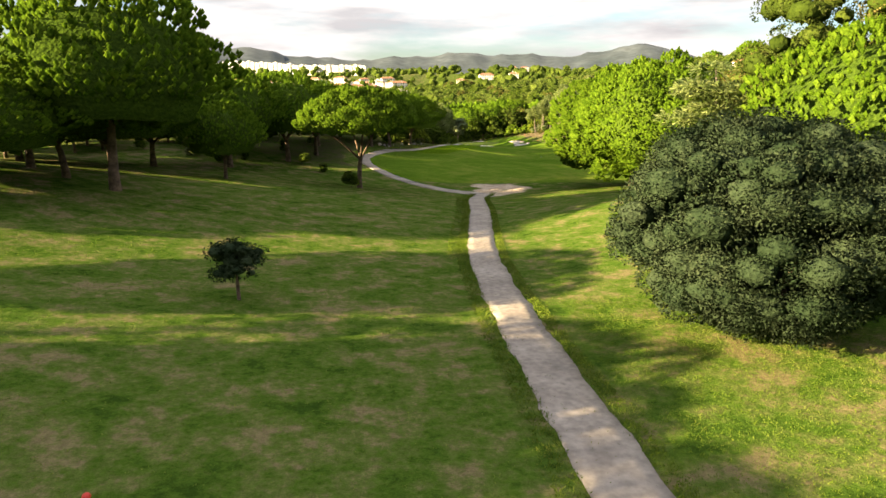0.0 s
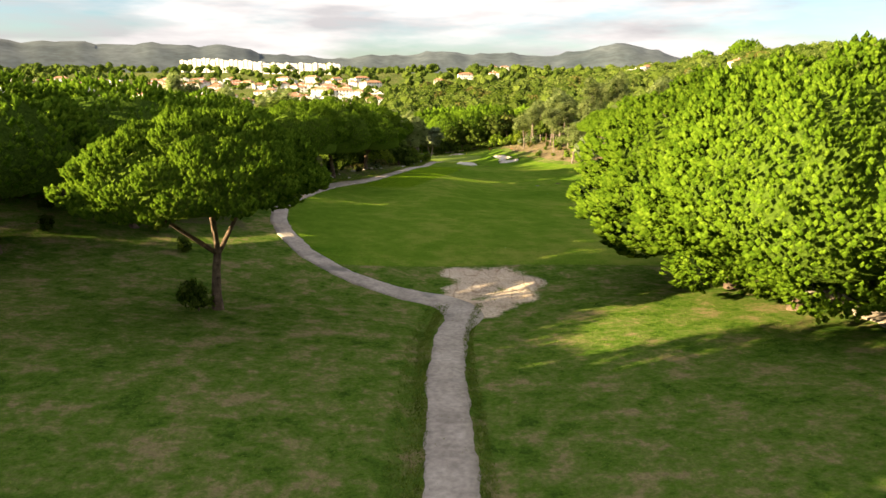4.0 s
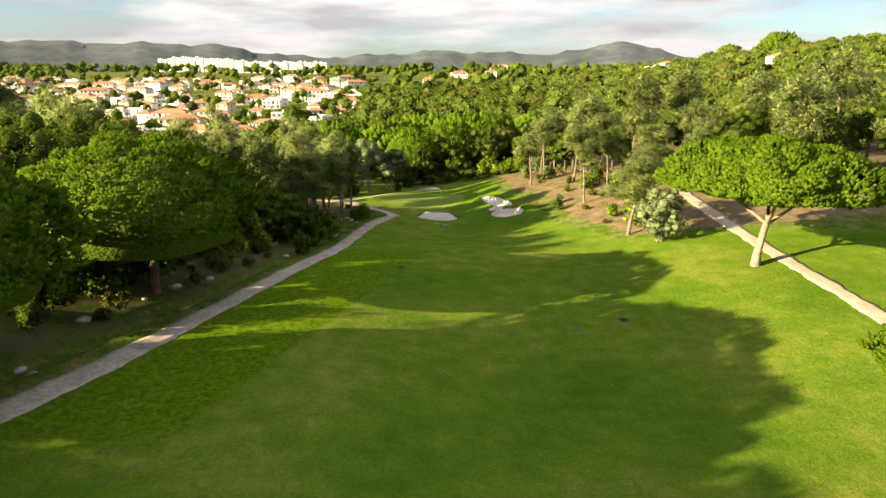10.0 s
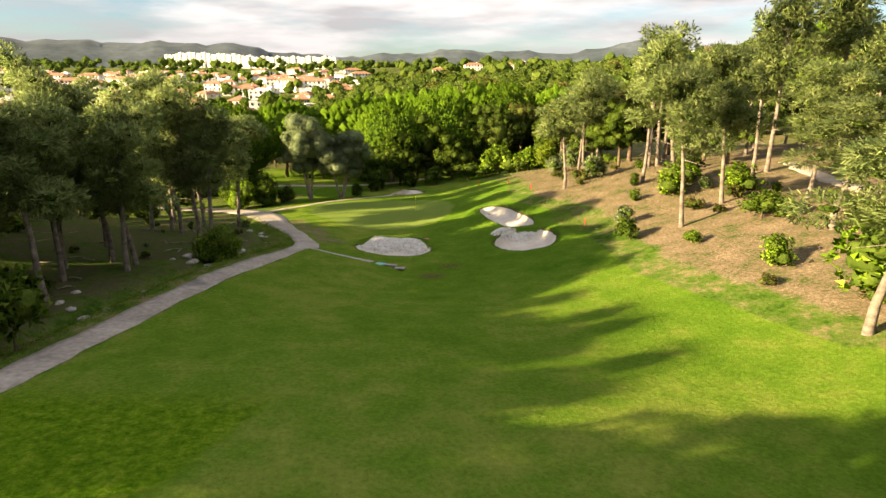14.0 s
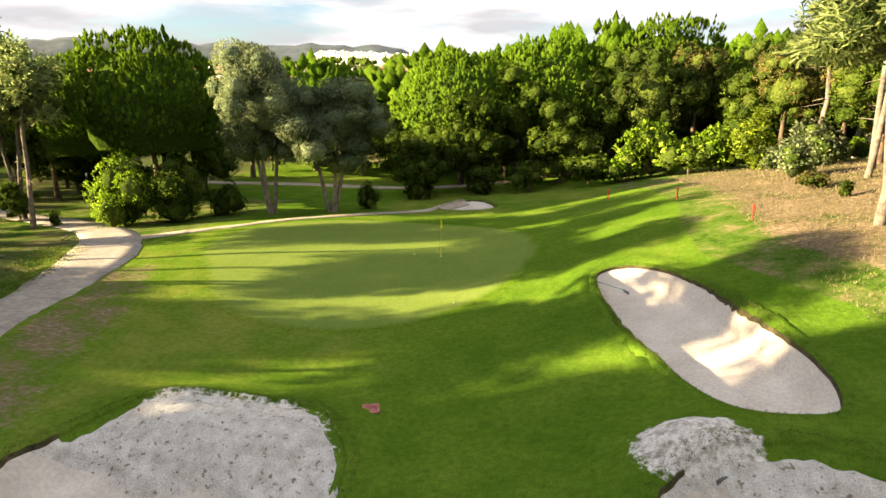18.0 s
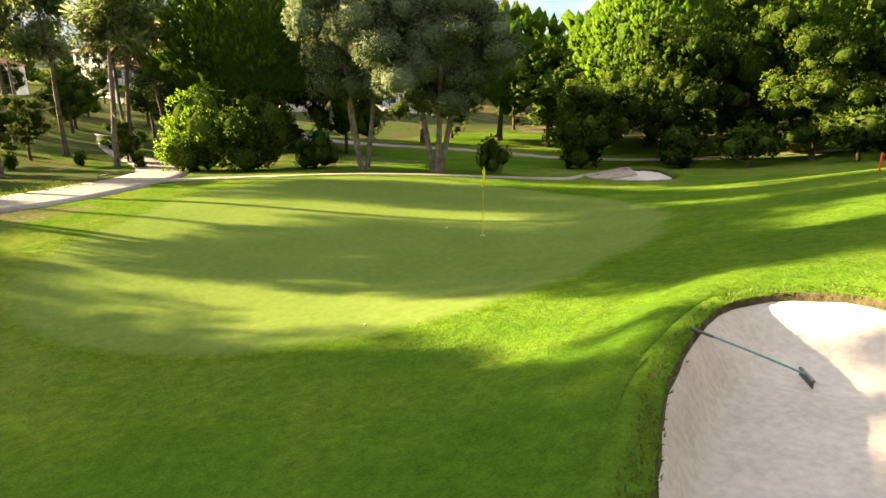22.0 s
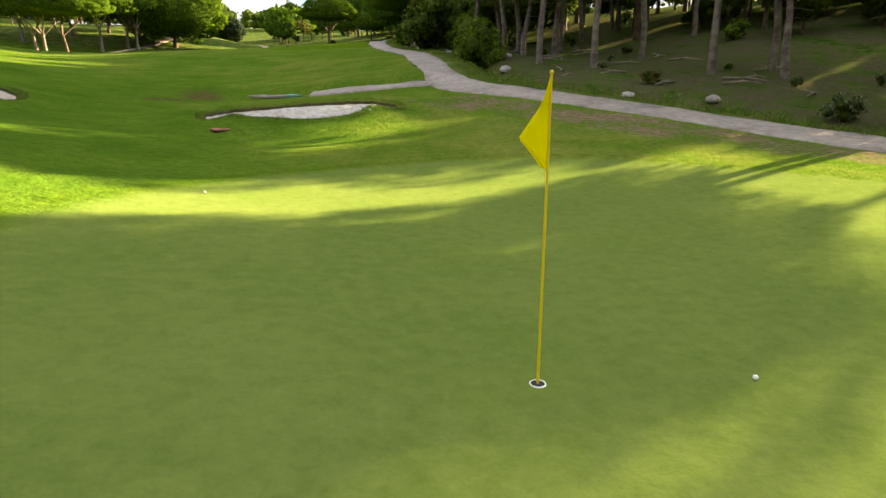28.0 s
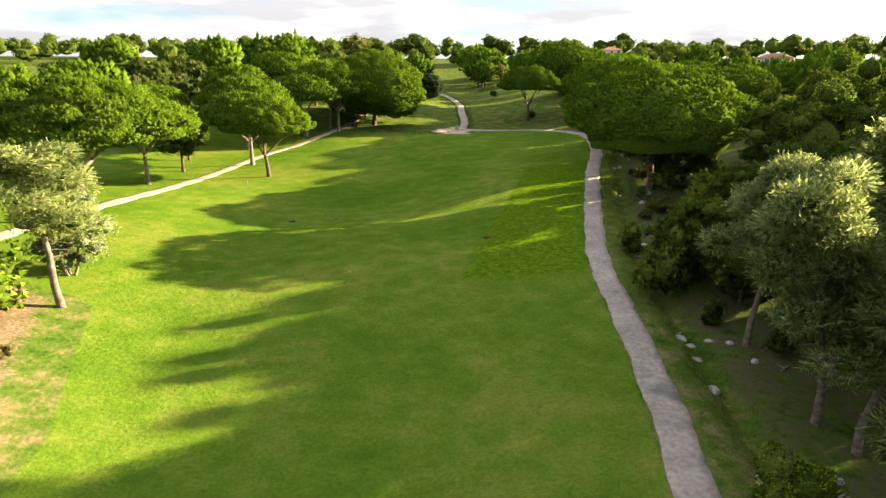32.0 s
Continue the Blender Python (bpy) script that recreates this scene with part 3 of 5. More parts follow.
def leafy(name, rng, blobs, leaf_mat, per_area, count, length, width, spread=0.7, fan=True, core=0.8, low=-0.35, ball_mesh=None, middle=None, inner=(), inside=None):
    """A crown from many overlapping clumps (centre, radii): an inside with shade painted into its dark colour, and
    sprays of leaves over it.
    """
    bv, bf = ball_mesh or BALL1
    vs, fs, ix, ns, base = [], [], [], [], 0
    for c, r in inner:
        w = BALL2[0] * np.array(r) * (1 + rng.normal(0, 0.03, (len(BALL2[0]), 1))) + np.array(c)
        vs.append(w)
        fs.append(BALL2[1] + base)
        ix.append(np.ones(len(BALL2[1]), int))
        ns.append(BALL2[0])
        base += len(w)
    for c, r in blobs:
        c, r = np.array(c, float), np.array(r, float)
        if core:
            w = bv * r * core * (1 + rng.normal(0, 0.09, (len(bv), 1))) + c
            vs.append(w)
            fs.append(bf + base)
            ix.append(np.ones(len(bf), int))
            ns.append(bv)
            base += len(w)
        area = 4 * math.pi * (r[0] * r[1] * r[2]) ** (2 / 3)
        k = max(4, int(area * per_area))
        d = unit(rng.normal(0, 1, (k * 2, 3)))
        d = d[d[:, 2] > low][:k]
        if middle is not None:
            d = d[d @ unit(c - np.array(middle)) > -0.25]
        p = c + d * r * rng.uniform(0.86, 1.0, (len(d), 1))
        v, f = sprays(rng, p, unit(d / r), count, length, width, spread, fan)
        vs.append(v)
        fs.append(f + base)
        ix.append(np.zeros(len(f), int))
        lead = unit(d / r) if middle is None else 0.45 * unit(d / r) + 0.8 * unit(p - np.array(middle))
        ns.append(np.repeat(lead, count * 3, 0) + np.repeat(rng.normal(0, 0.5 if middle is None else 0.32, (len(f), 3)), 3, 0) + (0, 0, 0.2))
        base += len(v)
    return outward(mesh_of(name, np.vstack(vs), np.vstack(fs), (leaf_mat, inside or CORE), True, np.concatenate(ix)), np.vstack(ns))


def needle_crown(rng, seed, n, size, foot, tall, low, dome, flat, blades, ln, wd, cells, solid, puff_ball):
    """A pine crown: hundreds of needle puffs on a dome of rounded branch clumps, with shade painted into a dark inside.
    """
    top = tall * (0.85 if flat else 1.0)

    def dome_ways(m, jitter):
        k = np.arange(m)
        up = low + (1 - low) * (1 - (k + 0.5) / m) ** 0.92
        a = k * 2.39996 + rng.uniform(-jitter, jitter, m)
        over = np.sqrt(np.clip(1 - np.clip(up, 0, 1) ** 2, 0, 1))
        under = np.sqrt(np.clip(1 - (up * 1.05) ** 2, 0.05, 1)) if dome else np.clip(1 + up * 1.6, 0.2, 1)
        rr = np.where(up > 0, over, under)
        return np.stack([np.cos(a) * rr, np.sin(a) * rr, up], 1), a, rr

    cell, _, _ = dome_ways(cells, 1.2)
    cell = cell + rng.normal(0, 0.4 / math.sqrt(cells), cell.shape)
    rise = rng.uniform(-0.05, 0.06, cells)
    reach = 2.1 / math.sqrt(cells)

    def shape(way, a, rr, bumps=1.0):
        near, best = np.full(len(way), 9.0), np.zeros(len(way), int)
        for j, c in enumerate(cell):
            d = ((way - c) ** 2).sum(1)
            m = d < near
            near[m], best[m] = d[m], j
        bump = 0.155 * (1 - np.minimum(1.3, np.sqrt(near) / reach) ** 2) + rise[best]
        wide = np.array([noise.noise(Vector(w) * 1.9 + Vector((seed, 0, 0))) for w in way]) * 0.12
        lump = bump * bumps + wide + 0.05 * np.sin(a * 2 + seed) * rr
        p = way * (7.6, 7.6, top) * (1 + lump)[:, None] + (0, 0, foot)
        nrm = unit(unit(way * (1 / 7.6, 1 / 7.6, 1 / top)) + 0.7 * unit(way - cell[best]) * np.minimum(1, np.sqrt(near) / reach)[:, None] + (0, 0, 0.15))
        return p, nrm

    # rounded puffs of needles that point up and outward, each with a few needles standing out of it
    way, a, rr = dome_ways(n, 0.5)
    way = way + rng.normal(0, 1.6 / math.sqrt(n), way.shape)
    p, nrm = shape(way, a, rr)
    r = size * rng.uniform(0.65, 1.25, (n, 1))
    p = p + nrm * rng.uniform(-0.9, 0.5, (n, 1)) * size
    bv, bf = puff_ball
    lead = unit(nrm + (0, 0, 0.7))[:, None, :]
    ball_v = bv[None] * (1 + rng.normal(0, 0.13, (n, len(bv), 1)))
    ball_v = ball_v + lead * (ball_v * lead).sum(-1, keepdims=True) * 0.8
    cv = (ball_v * r[:, None] + p[:, None]).reshape(-1, 3)
    cf = (bf[None] + (np.arange(n) * len(bv))[:, None, None]).reshape(-1, 3)
    d = unit(rng.normal(0, 1, (n, blades, 3)) + 1.2 * lead)
    root = (p[:, None] + d * r[:, None] * 0.8).reshape(-1, 3)
    d = d.reshape(-1, 3)
    v, f = sprays(rng, root, d, 1, ln, wd, 0.35, False)
    sv, sf = solid
    iw = unit(sv)
    deep = np.maximum(iw[:, 2], low)
    flat_r = np.linalg.norm(iw[:, :2], axis=1)
    ip, _ = shape(np.stack([iw[:, 0], iw[:, 1], deep], 1), np.arctan2(iw[:, 1], iw[:, 0]), flat_r, 0.0)
    iv = (ip - (0, 0, foot)) * 0.86 + (0, 0, foot)
    vs = np.vstack([cv, v, iv])
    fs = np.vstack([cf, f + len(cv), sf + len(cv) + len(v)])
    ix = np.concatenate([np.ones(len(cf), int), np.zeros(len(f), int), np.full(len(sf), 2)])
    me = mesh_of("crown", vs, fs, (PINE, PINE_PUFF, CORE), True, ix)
    soft_c = 0.6 * np.repeat(nrm, len(bv), 0) + 0.6 * np.tile(unit(bv), (n, 1))
    soft_v = 0.3 * np.repeat(nrm, blades * 3, 0) + np.repeat(d + rng.normal(0, 0.3, d.shape), 3, 0)
    return outward(me, np.vstack([soft_c, soft_v, iw]))


# ---- ground ----
def splash_at(x, y):
    """How thickly sand lies splashed over the mounds behind two of the bunkers."""
    a, b = ((x - 16.9) / 3.4) ** 2 + ((y - 242.9) / 2.3) ** 2, ((x - 28.5) / 1.7) ** 2 + ((y - 243.1) / 1.3) ** 2
    return 0.76 * np.exp(-a * a * 0.8) + 0.70 * np.exp(-b * b * 0.8)


def lines(*spans):
    out = []
    for a, b, s in spans:
        out += list(np.arange(a, b, s))
    return out


def growing(start, end, first, ratio):
    out, s = [], first
    while start < end:
        out.append(start)
        start += s
        s *= ratio
    return out + [end]


gx = sorted([-28 - v for v in growing(0.8, 4400, 1.0, 1.12)] + lines((-28, 2, 0.8), (2, 36, 0.5), (36, 62, 0.8)) + [v for v in growing(62, 4400, 1.0, 1.12)])
gy = sorted([-12 - v for v in growing(1, 4400, 1.2, 1.12)] + lines((-12, 86, 0.9), (86, 104, 0.5), (104, 222, 0.9), (222, 288, 0.4)) + [v for v in growing(288, 4700, 0.8, 1.07)])
gx, gy = np.array(gx), np.array(gy)
MX, MY = np.meshgrid(gx, gy)
MZ = height(MX, MY)
for nm in BUNKERS:
    away = (bunker_r(nm, MX, MY) - 1) * rim_at(nm, np.arctan2(MY - BUNKERS[nm][1], MX - BUNKERS[nm][0]))
    MZ = MZ - 0.75 * step(0.10, -0.40, away)
side = MX - loop_x(MY)
xr = np.interp(MY, (96, 190, 200, 206, 222, 236, 246, 252, 258, 264, 270, 282, 292), (78, 78, 62, 41.5, 36, 36, 36.5, 33.5, 31.2, 31.2, 32, 31.5, 26))
mown = step(101, 104, MY + 0.12 * np.abs(MX - 10)) * step(0.6, 1.6, side) * step(0.8, -0.8, MX - xr) * step(292, 289, MY)
mown = np.maximum(mown, step(2.6, 2.2, green_r(MX, MY)) * step(1.0, 2.5, side) * step(1, -1, MX - xr))
mown = np.maximum(mown, step(285, 289, MY) * step(330, 325, MY) * step(-24, -18, MX) * step(32, 28, MX) * 0.9)
mown = np.maximum(mown, step(-13, -14, MX + MY * 0.25) * step(-10, -6, MY) * step(12.5, 12, MY) * step(-30, -26, MX))
soil = 0.51 * step(-2.6, -4.5, side) * step(101, 112, MY) * step(285, 262, MY) * step(-95, -60, MX)
soil = np.maximum(soil, 0.56 * step(0, 4, MX - xr) * step(196, 204, MY) * step(300, 285, MY))
soil = np.maximum(soil, 0.5 * step(290, 310, MY) * step(420, 350, MY) * (1 - mown))
soil = np.maximum(soil, 0.45 * step(-20, -34, MX) * step(20, 40, MY))
soil = np.maximum(soil, 0.50 * step(0.9, 1.5, side) * step(7.0, 4.0, side) * step(237, 241, MY) * step(263, 257, MY))
soil = np.maximum(soil, 0.25 * step(98, 90, MY) * step(-12, 0, MY))
litter0 = step(-17, -24, MX) * step(262, 272, MY) * step(345, 330, MY)
soil = np.maximum(soil, 0.5 * litter0)
litter = step(-2.2, -4.0, side) * step(100, 110, MY) * step(290, 266, MY) * step(-95, -60, MX)
grn = step(1.012, 0.988, green_r(MX, MY))
nx, ny = len(gx), len(gy)
idx = np.arange(nx * ny).reshape(ny, nx)
quads = np.stack([idx[:-1, :-1], idx[:-1, 1:], idx[1:, 1:], idx[1:, :-1]], -1).reshape(-1, 4)
# longer mown strip between the path and the fairway, washed sand at the junction, mud by the culvert
strip = step(0.15, -0.15, MX - (5.0 + (MY - 168.5) * 0.302)) * step(0.9, 1.6, side) * step(150, 156, MY) * step(203, 200, MY)
ring = green_r(MX, MY)
strip = np.maximum(strip, 0.6 * np.exp(-((ring - 1.035) / 0.024) ** 2) + 0.25 * np.exp(-((ring - 1.26) / 0.03) ** 2))
wash = np.zeros_like(MX)
for bx, by, br in ((10.2, 98.2, 3.9), (12.6, 96.4, 2.8), (8.0, 94.6, 3.0), (9.4, 90.0, 2.4), (11.3, 92.2, 2.6), (7.4, 99.8, 2.2), (6.6, 92.6, 1.9), (8.4, 88.0, 1.9), (5.6, 91.6, 1.8), (7.6, 90.2, 2.2)):
    wash = np.maximum(wash, np.exp(-((MX - bx + 1.0) ** 2 + (MY - by) ** 2) / (br * br) * 0.7))
wash = 0.68 * np.minimum(1, wash * 1.15)
mud = 0.54 * np.exp(-((MX - 20.8) / 3.0) ** 2 - ((MY - 229.0) / 4.6) ** 2)
mud = np.maximum(mud, 0.5 * np.exp(-((MX - 14.0 - (MY - 188) * 0.3) / 1.6) ** 2 - ((MY - 190) / 1.0) ** 2))
mud = np.maximum(mud, 0.56 * np.exp(-((MX - 22.6) / 2.8) ** 2 - ((MY - 232.8) / 1.9) ** 2))
wash = np.maximum(wash, 0.50 * np.exp(-((MX - 32.9 + (MY - 239.5) * 0.28) / 0.75) ** 2 - ((MY - 239.5) / 2.6) ** 2))
splash = splash_at(MX, MY)
ground_me = mesh_of("ground", np.stack([MX, MY, MZ], -1).reshape(-1, 3), quads, (TURF,))
cover = ground_me.color_attributes.new("cover", "FLOAT_COLOR", "POINT")
cover.data.foreach_set("color", np.stack([mown, soil, grn, np.maximum(litter, litter0)], -1).astype(np.float32).ravel())
bare = ground_me.color_attributes.new("bare", "FLOAT_COLOR", "POINT")
bare.data.foreach_set("color", np.stack([strip, wash, mud, splash], -1).astype(np.float32).ravel())
tagged(new("ground", ground_me), "rolling golf course ground with mown fairway, putting green and rough", "ground", "", "structure")


# ---- paths ----
JOINED = MAIN[:-2] + [(4.9, 83), (5.9, 87.6), (4.6, 91.0), (1.1, 93.4)] + LOOP[2:]


def ribbon(name, line, width, mat, label, lift=0.05, wobble=0.08, seed=1, ends=None):
    pts = spline(line, 0.45)
    d = np.gradient(pts, axis=0)
    d /= np.linalg.norm(d, axis=1, keepdims=True)
    nrm = np.stack([-d[:, 1], d[:, 0]], 1)
    rng = np.random.default_rng(seed)
    n = len(pts)
    s = np.arange(n) * 0.45
    w = np.full(n, width / 2.0)
    if ends:
        w = np.interp(pts[:, 1], ends[0], ends[1]) / 2
    cols, vs = (-1.0, -0.97, -0.5, 0.0, 0.5, 0.97, 1.0), []
    edge = {}
    for sgn in (-1, 1):
        edge[sgn] = wobble * (np.sin(s * 0.9 + seed * sgn) + np.sin(s * 2.3 + sgn) * 0.6) + rng.normal(0, wobble * 0.5, n)
    for c in cols:
        sgn = -1 if c < 0 else 1
        off = c * w + (edge[sgn] * abs(c) * sgn)
        p = pts + nrm * off[:, None]
        z = height(p[:, 0], p[:, 1]) + (lift if abs(c) < 0.99 else -0.12) + 0.015 * (1 - abs(c))
        vs.append(np.column_stack([p, z]))
    v = np.stack(vs, 1).reshape(-1, 3)
    k = len(cols)
    i = np.arange(n * k).reshape(n, k)
    f = np.stack([i[:-1, :-1], i[1:, :-1], i[1:, 1:], i[:-1, 1:]], -1).reshape(-1, 4)[:, ::-1]
    return tagged(new(name, mesh_of(name, v, f, (mat,))), label, "path", "", "structure")


ribbon("cart_path", JOINED, 2.0, CONCRETE, "worn pale concrete cart path with crumbling edges", 0.055, 0.06, 2, ((0, 80, 84, 88, 91.5, 94, 98, 200, 233, 237, 242, 250, 257, 261, 266, 275), (2.15, 2.2, 2.4, 3.2, 3.3, 2.6, 2.05, 1.9, 1.9, 2.5, 2.0, 2.2, 3.6, 4.2, 3.6, 2.6)))
ribbon("dirt_path", EAST, 1.9, DUST, "pale dusty path beside the pines", 0.05, 0.1, 3)
ribbon("branch_path", BRANCH, 1.2, CONCRETE, "short broken concrete path ending at a culvert", 0.07, 0.07, 4)
ribbon("dirt_path", REAR, 1.3, DUST, "worn dusty track behind the putting green", 0.045, 0.12, 5)
ribbon("dirt_path", FAR_TRACK, 2.6, DUST, "pale track across the grass behind the trees", 0.05, 0.12, 6)


# ---- bunkers ----
def bunker(name, label, rough_from=None, pebbly=None):
    cx, cy = BUNKERS[name][:2]
    n = 140
    th = np.linspace(0, 2 * math.pi, n, endpoint=False)
    far = rim_at(name, th)
    rng = np.random.default_rng(int(cx * 10))
    # metres inside the rim; the outer rings lie close together
    inset = [0.30, 0.18, 0.10, 0.07, 0.05, 0.03, 0.012, 0.0, -0.08, -0.3, -0.55, -0.8]
    vs, steps = [np.array([[cx, cy]])], list(np.linspace(0.07, 0.86, 15))
    rings = len(steps) + len(inset)
    jag = 0.02 * (np.sin(th * 23 + cx) + np.sin(th * 41)) * 0.5 + rng.normal(0, 0.010, n)
    depths = [np.full(1, 3.0)]
    for k in range(rings):
        reach = far * steps[k] if k < len(steps) else np.maximum(far - inset[k - len(steps)] + jag, far * 0.87)
        vs.append(np.stack([cx + reach * np.cos(th), cy + reach * np.sin(th)], 1))
        depths.append(np.full(n, 1.0 if k < len(steps) else inset[k - len(steps)]))
    p, within = np.vstack(vs), np.concatenate(depths)
    z = height(p[:, 0], p[:, 1]) + 0.05 + rng.normal(0, 0.006, len(p)) - 0.10 * step(0.015, 0.065, within)
    z -= np.interp(-within, (0.08, 0.3, 0.55, 0.8), (0.0, 0.03, 0.06, 0.22))
    if rough_from is not None:
        # the rough part stands as a low heap above the raked floor
        back = p[:, 1] + 0.25 * np.sin(p[:, 0] * 2.1) - rough_from
        z += 0.34 * step(-0.1, 0.35, back) * step(0.05, 1.0, within)
    f = [(0, 1 + i, 1 + (i + 1) % n) for i in range(n)]
    for k in range(rings - 1):
        o = 1 + k * n
        for i in range(n):
            f += [(o + i, o + n + i, o + n + (i + 1) % n), (o + i, o + n + (i + 1) % n, o + (i + 1) % n)]
    f = np.array(f)
    mid = p[f].mean(1)
    ix = np.zeros(len(f), int)
    if rough_from is not None:
        line = mid[:, 1] + 0.25 * np.sin(mid[:, 0] * 2.1) - rough_from
        ix = (line > 0).astype(int)
    ring = np.concatenate([within[:1], within[1::n]])
    level = np.concatenate([np.full(n, 2.0)] + [np.full(2 * n, (ring[k + 1] + ring[k + 2]) / 2) for k in range(rings - 1)])
    ix[level < 0.075] = 2
    ix[level < 0.02] = 3
    if pebbly is not None:
        ix[(level < 0.3) & (mid[:, 1] > pebbly)] = 3
    me = mesh_of("sand_bunker", np.column_stack([p, z]), f, (SAND, SAND_ROUGH, LIP, TURF), True, ix)
    none = np.zeros(len(p))
    me.color_attributes.new("cover", "FLOAT_COLOR", "POINT").data.foreach_set("color", np.stack([none + 1, none, none, none], -1).astype(np.float32).ravel())
    me.color_attributes.new("bare", "FLOAT_COLOR", "POINT").data.foreach_set("color", np.stack([none, none, none, splash_at(p[:, 0], p[:, 1])], -1).astype(np.float32).ravel())
    ob = new("sand_bunker", me)
    return tagged(ob, label, "bunker", "bunkers by the green", "structure")


bunker("west", "pale sand bunker below a sand-covered mound", 241.3, 241.8)
bunker("middle", "pale sand bunker with a rough pebbly corner", 242.2, 242.4)
bunker("east", "long raked pale sand bunker beside the green")
bunker("back", "small pale sand bunker behind the green")


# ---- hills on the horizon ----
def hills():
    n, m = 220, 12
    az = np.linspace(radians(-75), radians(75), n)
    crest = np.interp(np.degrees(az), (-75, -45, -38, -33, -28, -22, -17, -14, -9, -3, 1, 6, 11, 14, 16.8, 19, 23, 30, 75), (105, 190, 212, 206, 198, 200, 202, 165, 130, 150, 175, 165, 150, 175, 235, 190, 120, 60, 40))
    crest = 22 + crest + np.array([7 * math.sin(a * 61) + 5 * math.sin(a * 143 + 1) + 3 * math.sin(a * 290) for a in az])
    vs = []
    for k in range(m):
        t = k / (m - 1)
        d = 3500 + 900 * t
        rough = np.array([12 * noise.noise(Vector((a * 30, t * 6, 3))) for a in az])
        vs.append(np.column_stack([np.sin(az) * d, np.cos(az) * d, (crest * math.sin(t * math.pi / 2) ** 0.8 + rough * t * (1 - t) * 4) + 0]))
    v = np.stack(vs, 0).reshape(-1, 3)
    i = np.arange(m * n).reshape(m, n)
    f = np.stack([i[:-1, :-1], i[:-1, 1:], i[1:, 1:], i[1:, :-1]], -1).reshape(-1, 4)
    # distance haze is painted into the base colour: dim and bluish
    mat = surface("hazed_hillside", (0.034, 0.050, 0.060), (0.078, 0.098, 0.112), 0.004, 1.0, 0.0, 6.0)
    tagged(new("backdrop", mesh_of("backdrop", v, f, (mat,))), "distant mountain ridge with blue-grey haze in its colour", "mountains", "", "structure")


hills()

# ---- trees ----
TREES = {}


def stone_pine(seed, lod, pale=False, flat=False, dome=False):
    """An umbrella pine 14 m high with a crown 8 m in radius, built at the origin."""
    rng = np.random.default_rng(seed)
    e = thing("stone_pine", Matrix(), "umbrella-shaped stone pine with a dense rounded green crown", "tree")
    fork = Vector((rng.uniform(-0.5, 0.5), rng.uniform(-0.5, 0.5), rng.uniform(4.0, 5.5)))
    bark = BARK_PALE if pale else BARK
    trunk = [((0, 0, -0.5), (fork.x * 0.1, 0, 1.2), (fork.x * 0.6, fork.y * 0.4, 3.0), tuple(fork)), (0.48, 0.36, 0.30, 0.27)]
    part("trunk", tube_mesh("trunk", [trunk], bark, 9), None, e)
    for k in range(2 if lod == "far" else 4):
        a = k * (3.14 if lod == "far" else 1.57) + rng.uniform(-0.3, 0.3)
        r = rng.uniform(3.5, 6.0)
        end = Vector((math.cos(a) * r, math.sin(a) * r, rng.uniform(8.6, 10.2)))
        mid = fork.lerp(end, 0.5) + Vector((0, 0, rng.uniform(-0.2, 0.6)))
        ln = [(tuple(fork - Vector((0, 0, 0.4))), tuple(mid), tuple(end)), (0.2, 0.13, 0.06)]
        part("limb", tube_mesh("limb", [ln], bark, 6), None, e)
    foot, tall, low = (8.7, 5.3, -0.15) if flat else (7.8, 6.2, -0.45)
    if dome:
        foot, tall, low = 7.6, 6.4, -0.86
    n, size, blades, ln, wd = {"near": (9800, 0.122, 5, 0.14, 0.030), "mid": (2600, 0.19, 4, 0.22, 0.055), "far": (300, 0.66, 4, 0.45, 0.16)}[lod]
    part("crown", needle_crown(rng, seed, int(n * (1.3 if dome else 1)), size, foot, tall, low, dome, flat, blades, ln, wd, {"near": 170, "mid": 90, "far": 30}[lod], BALL3 if lod == "near" else BALL2, TUFT), None, e)
    return e


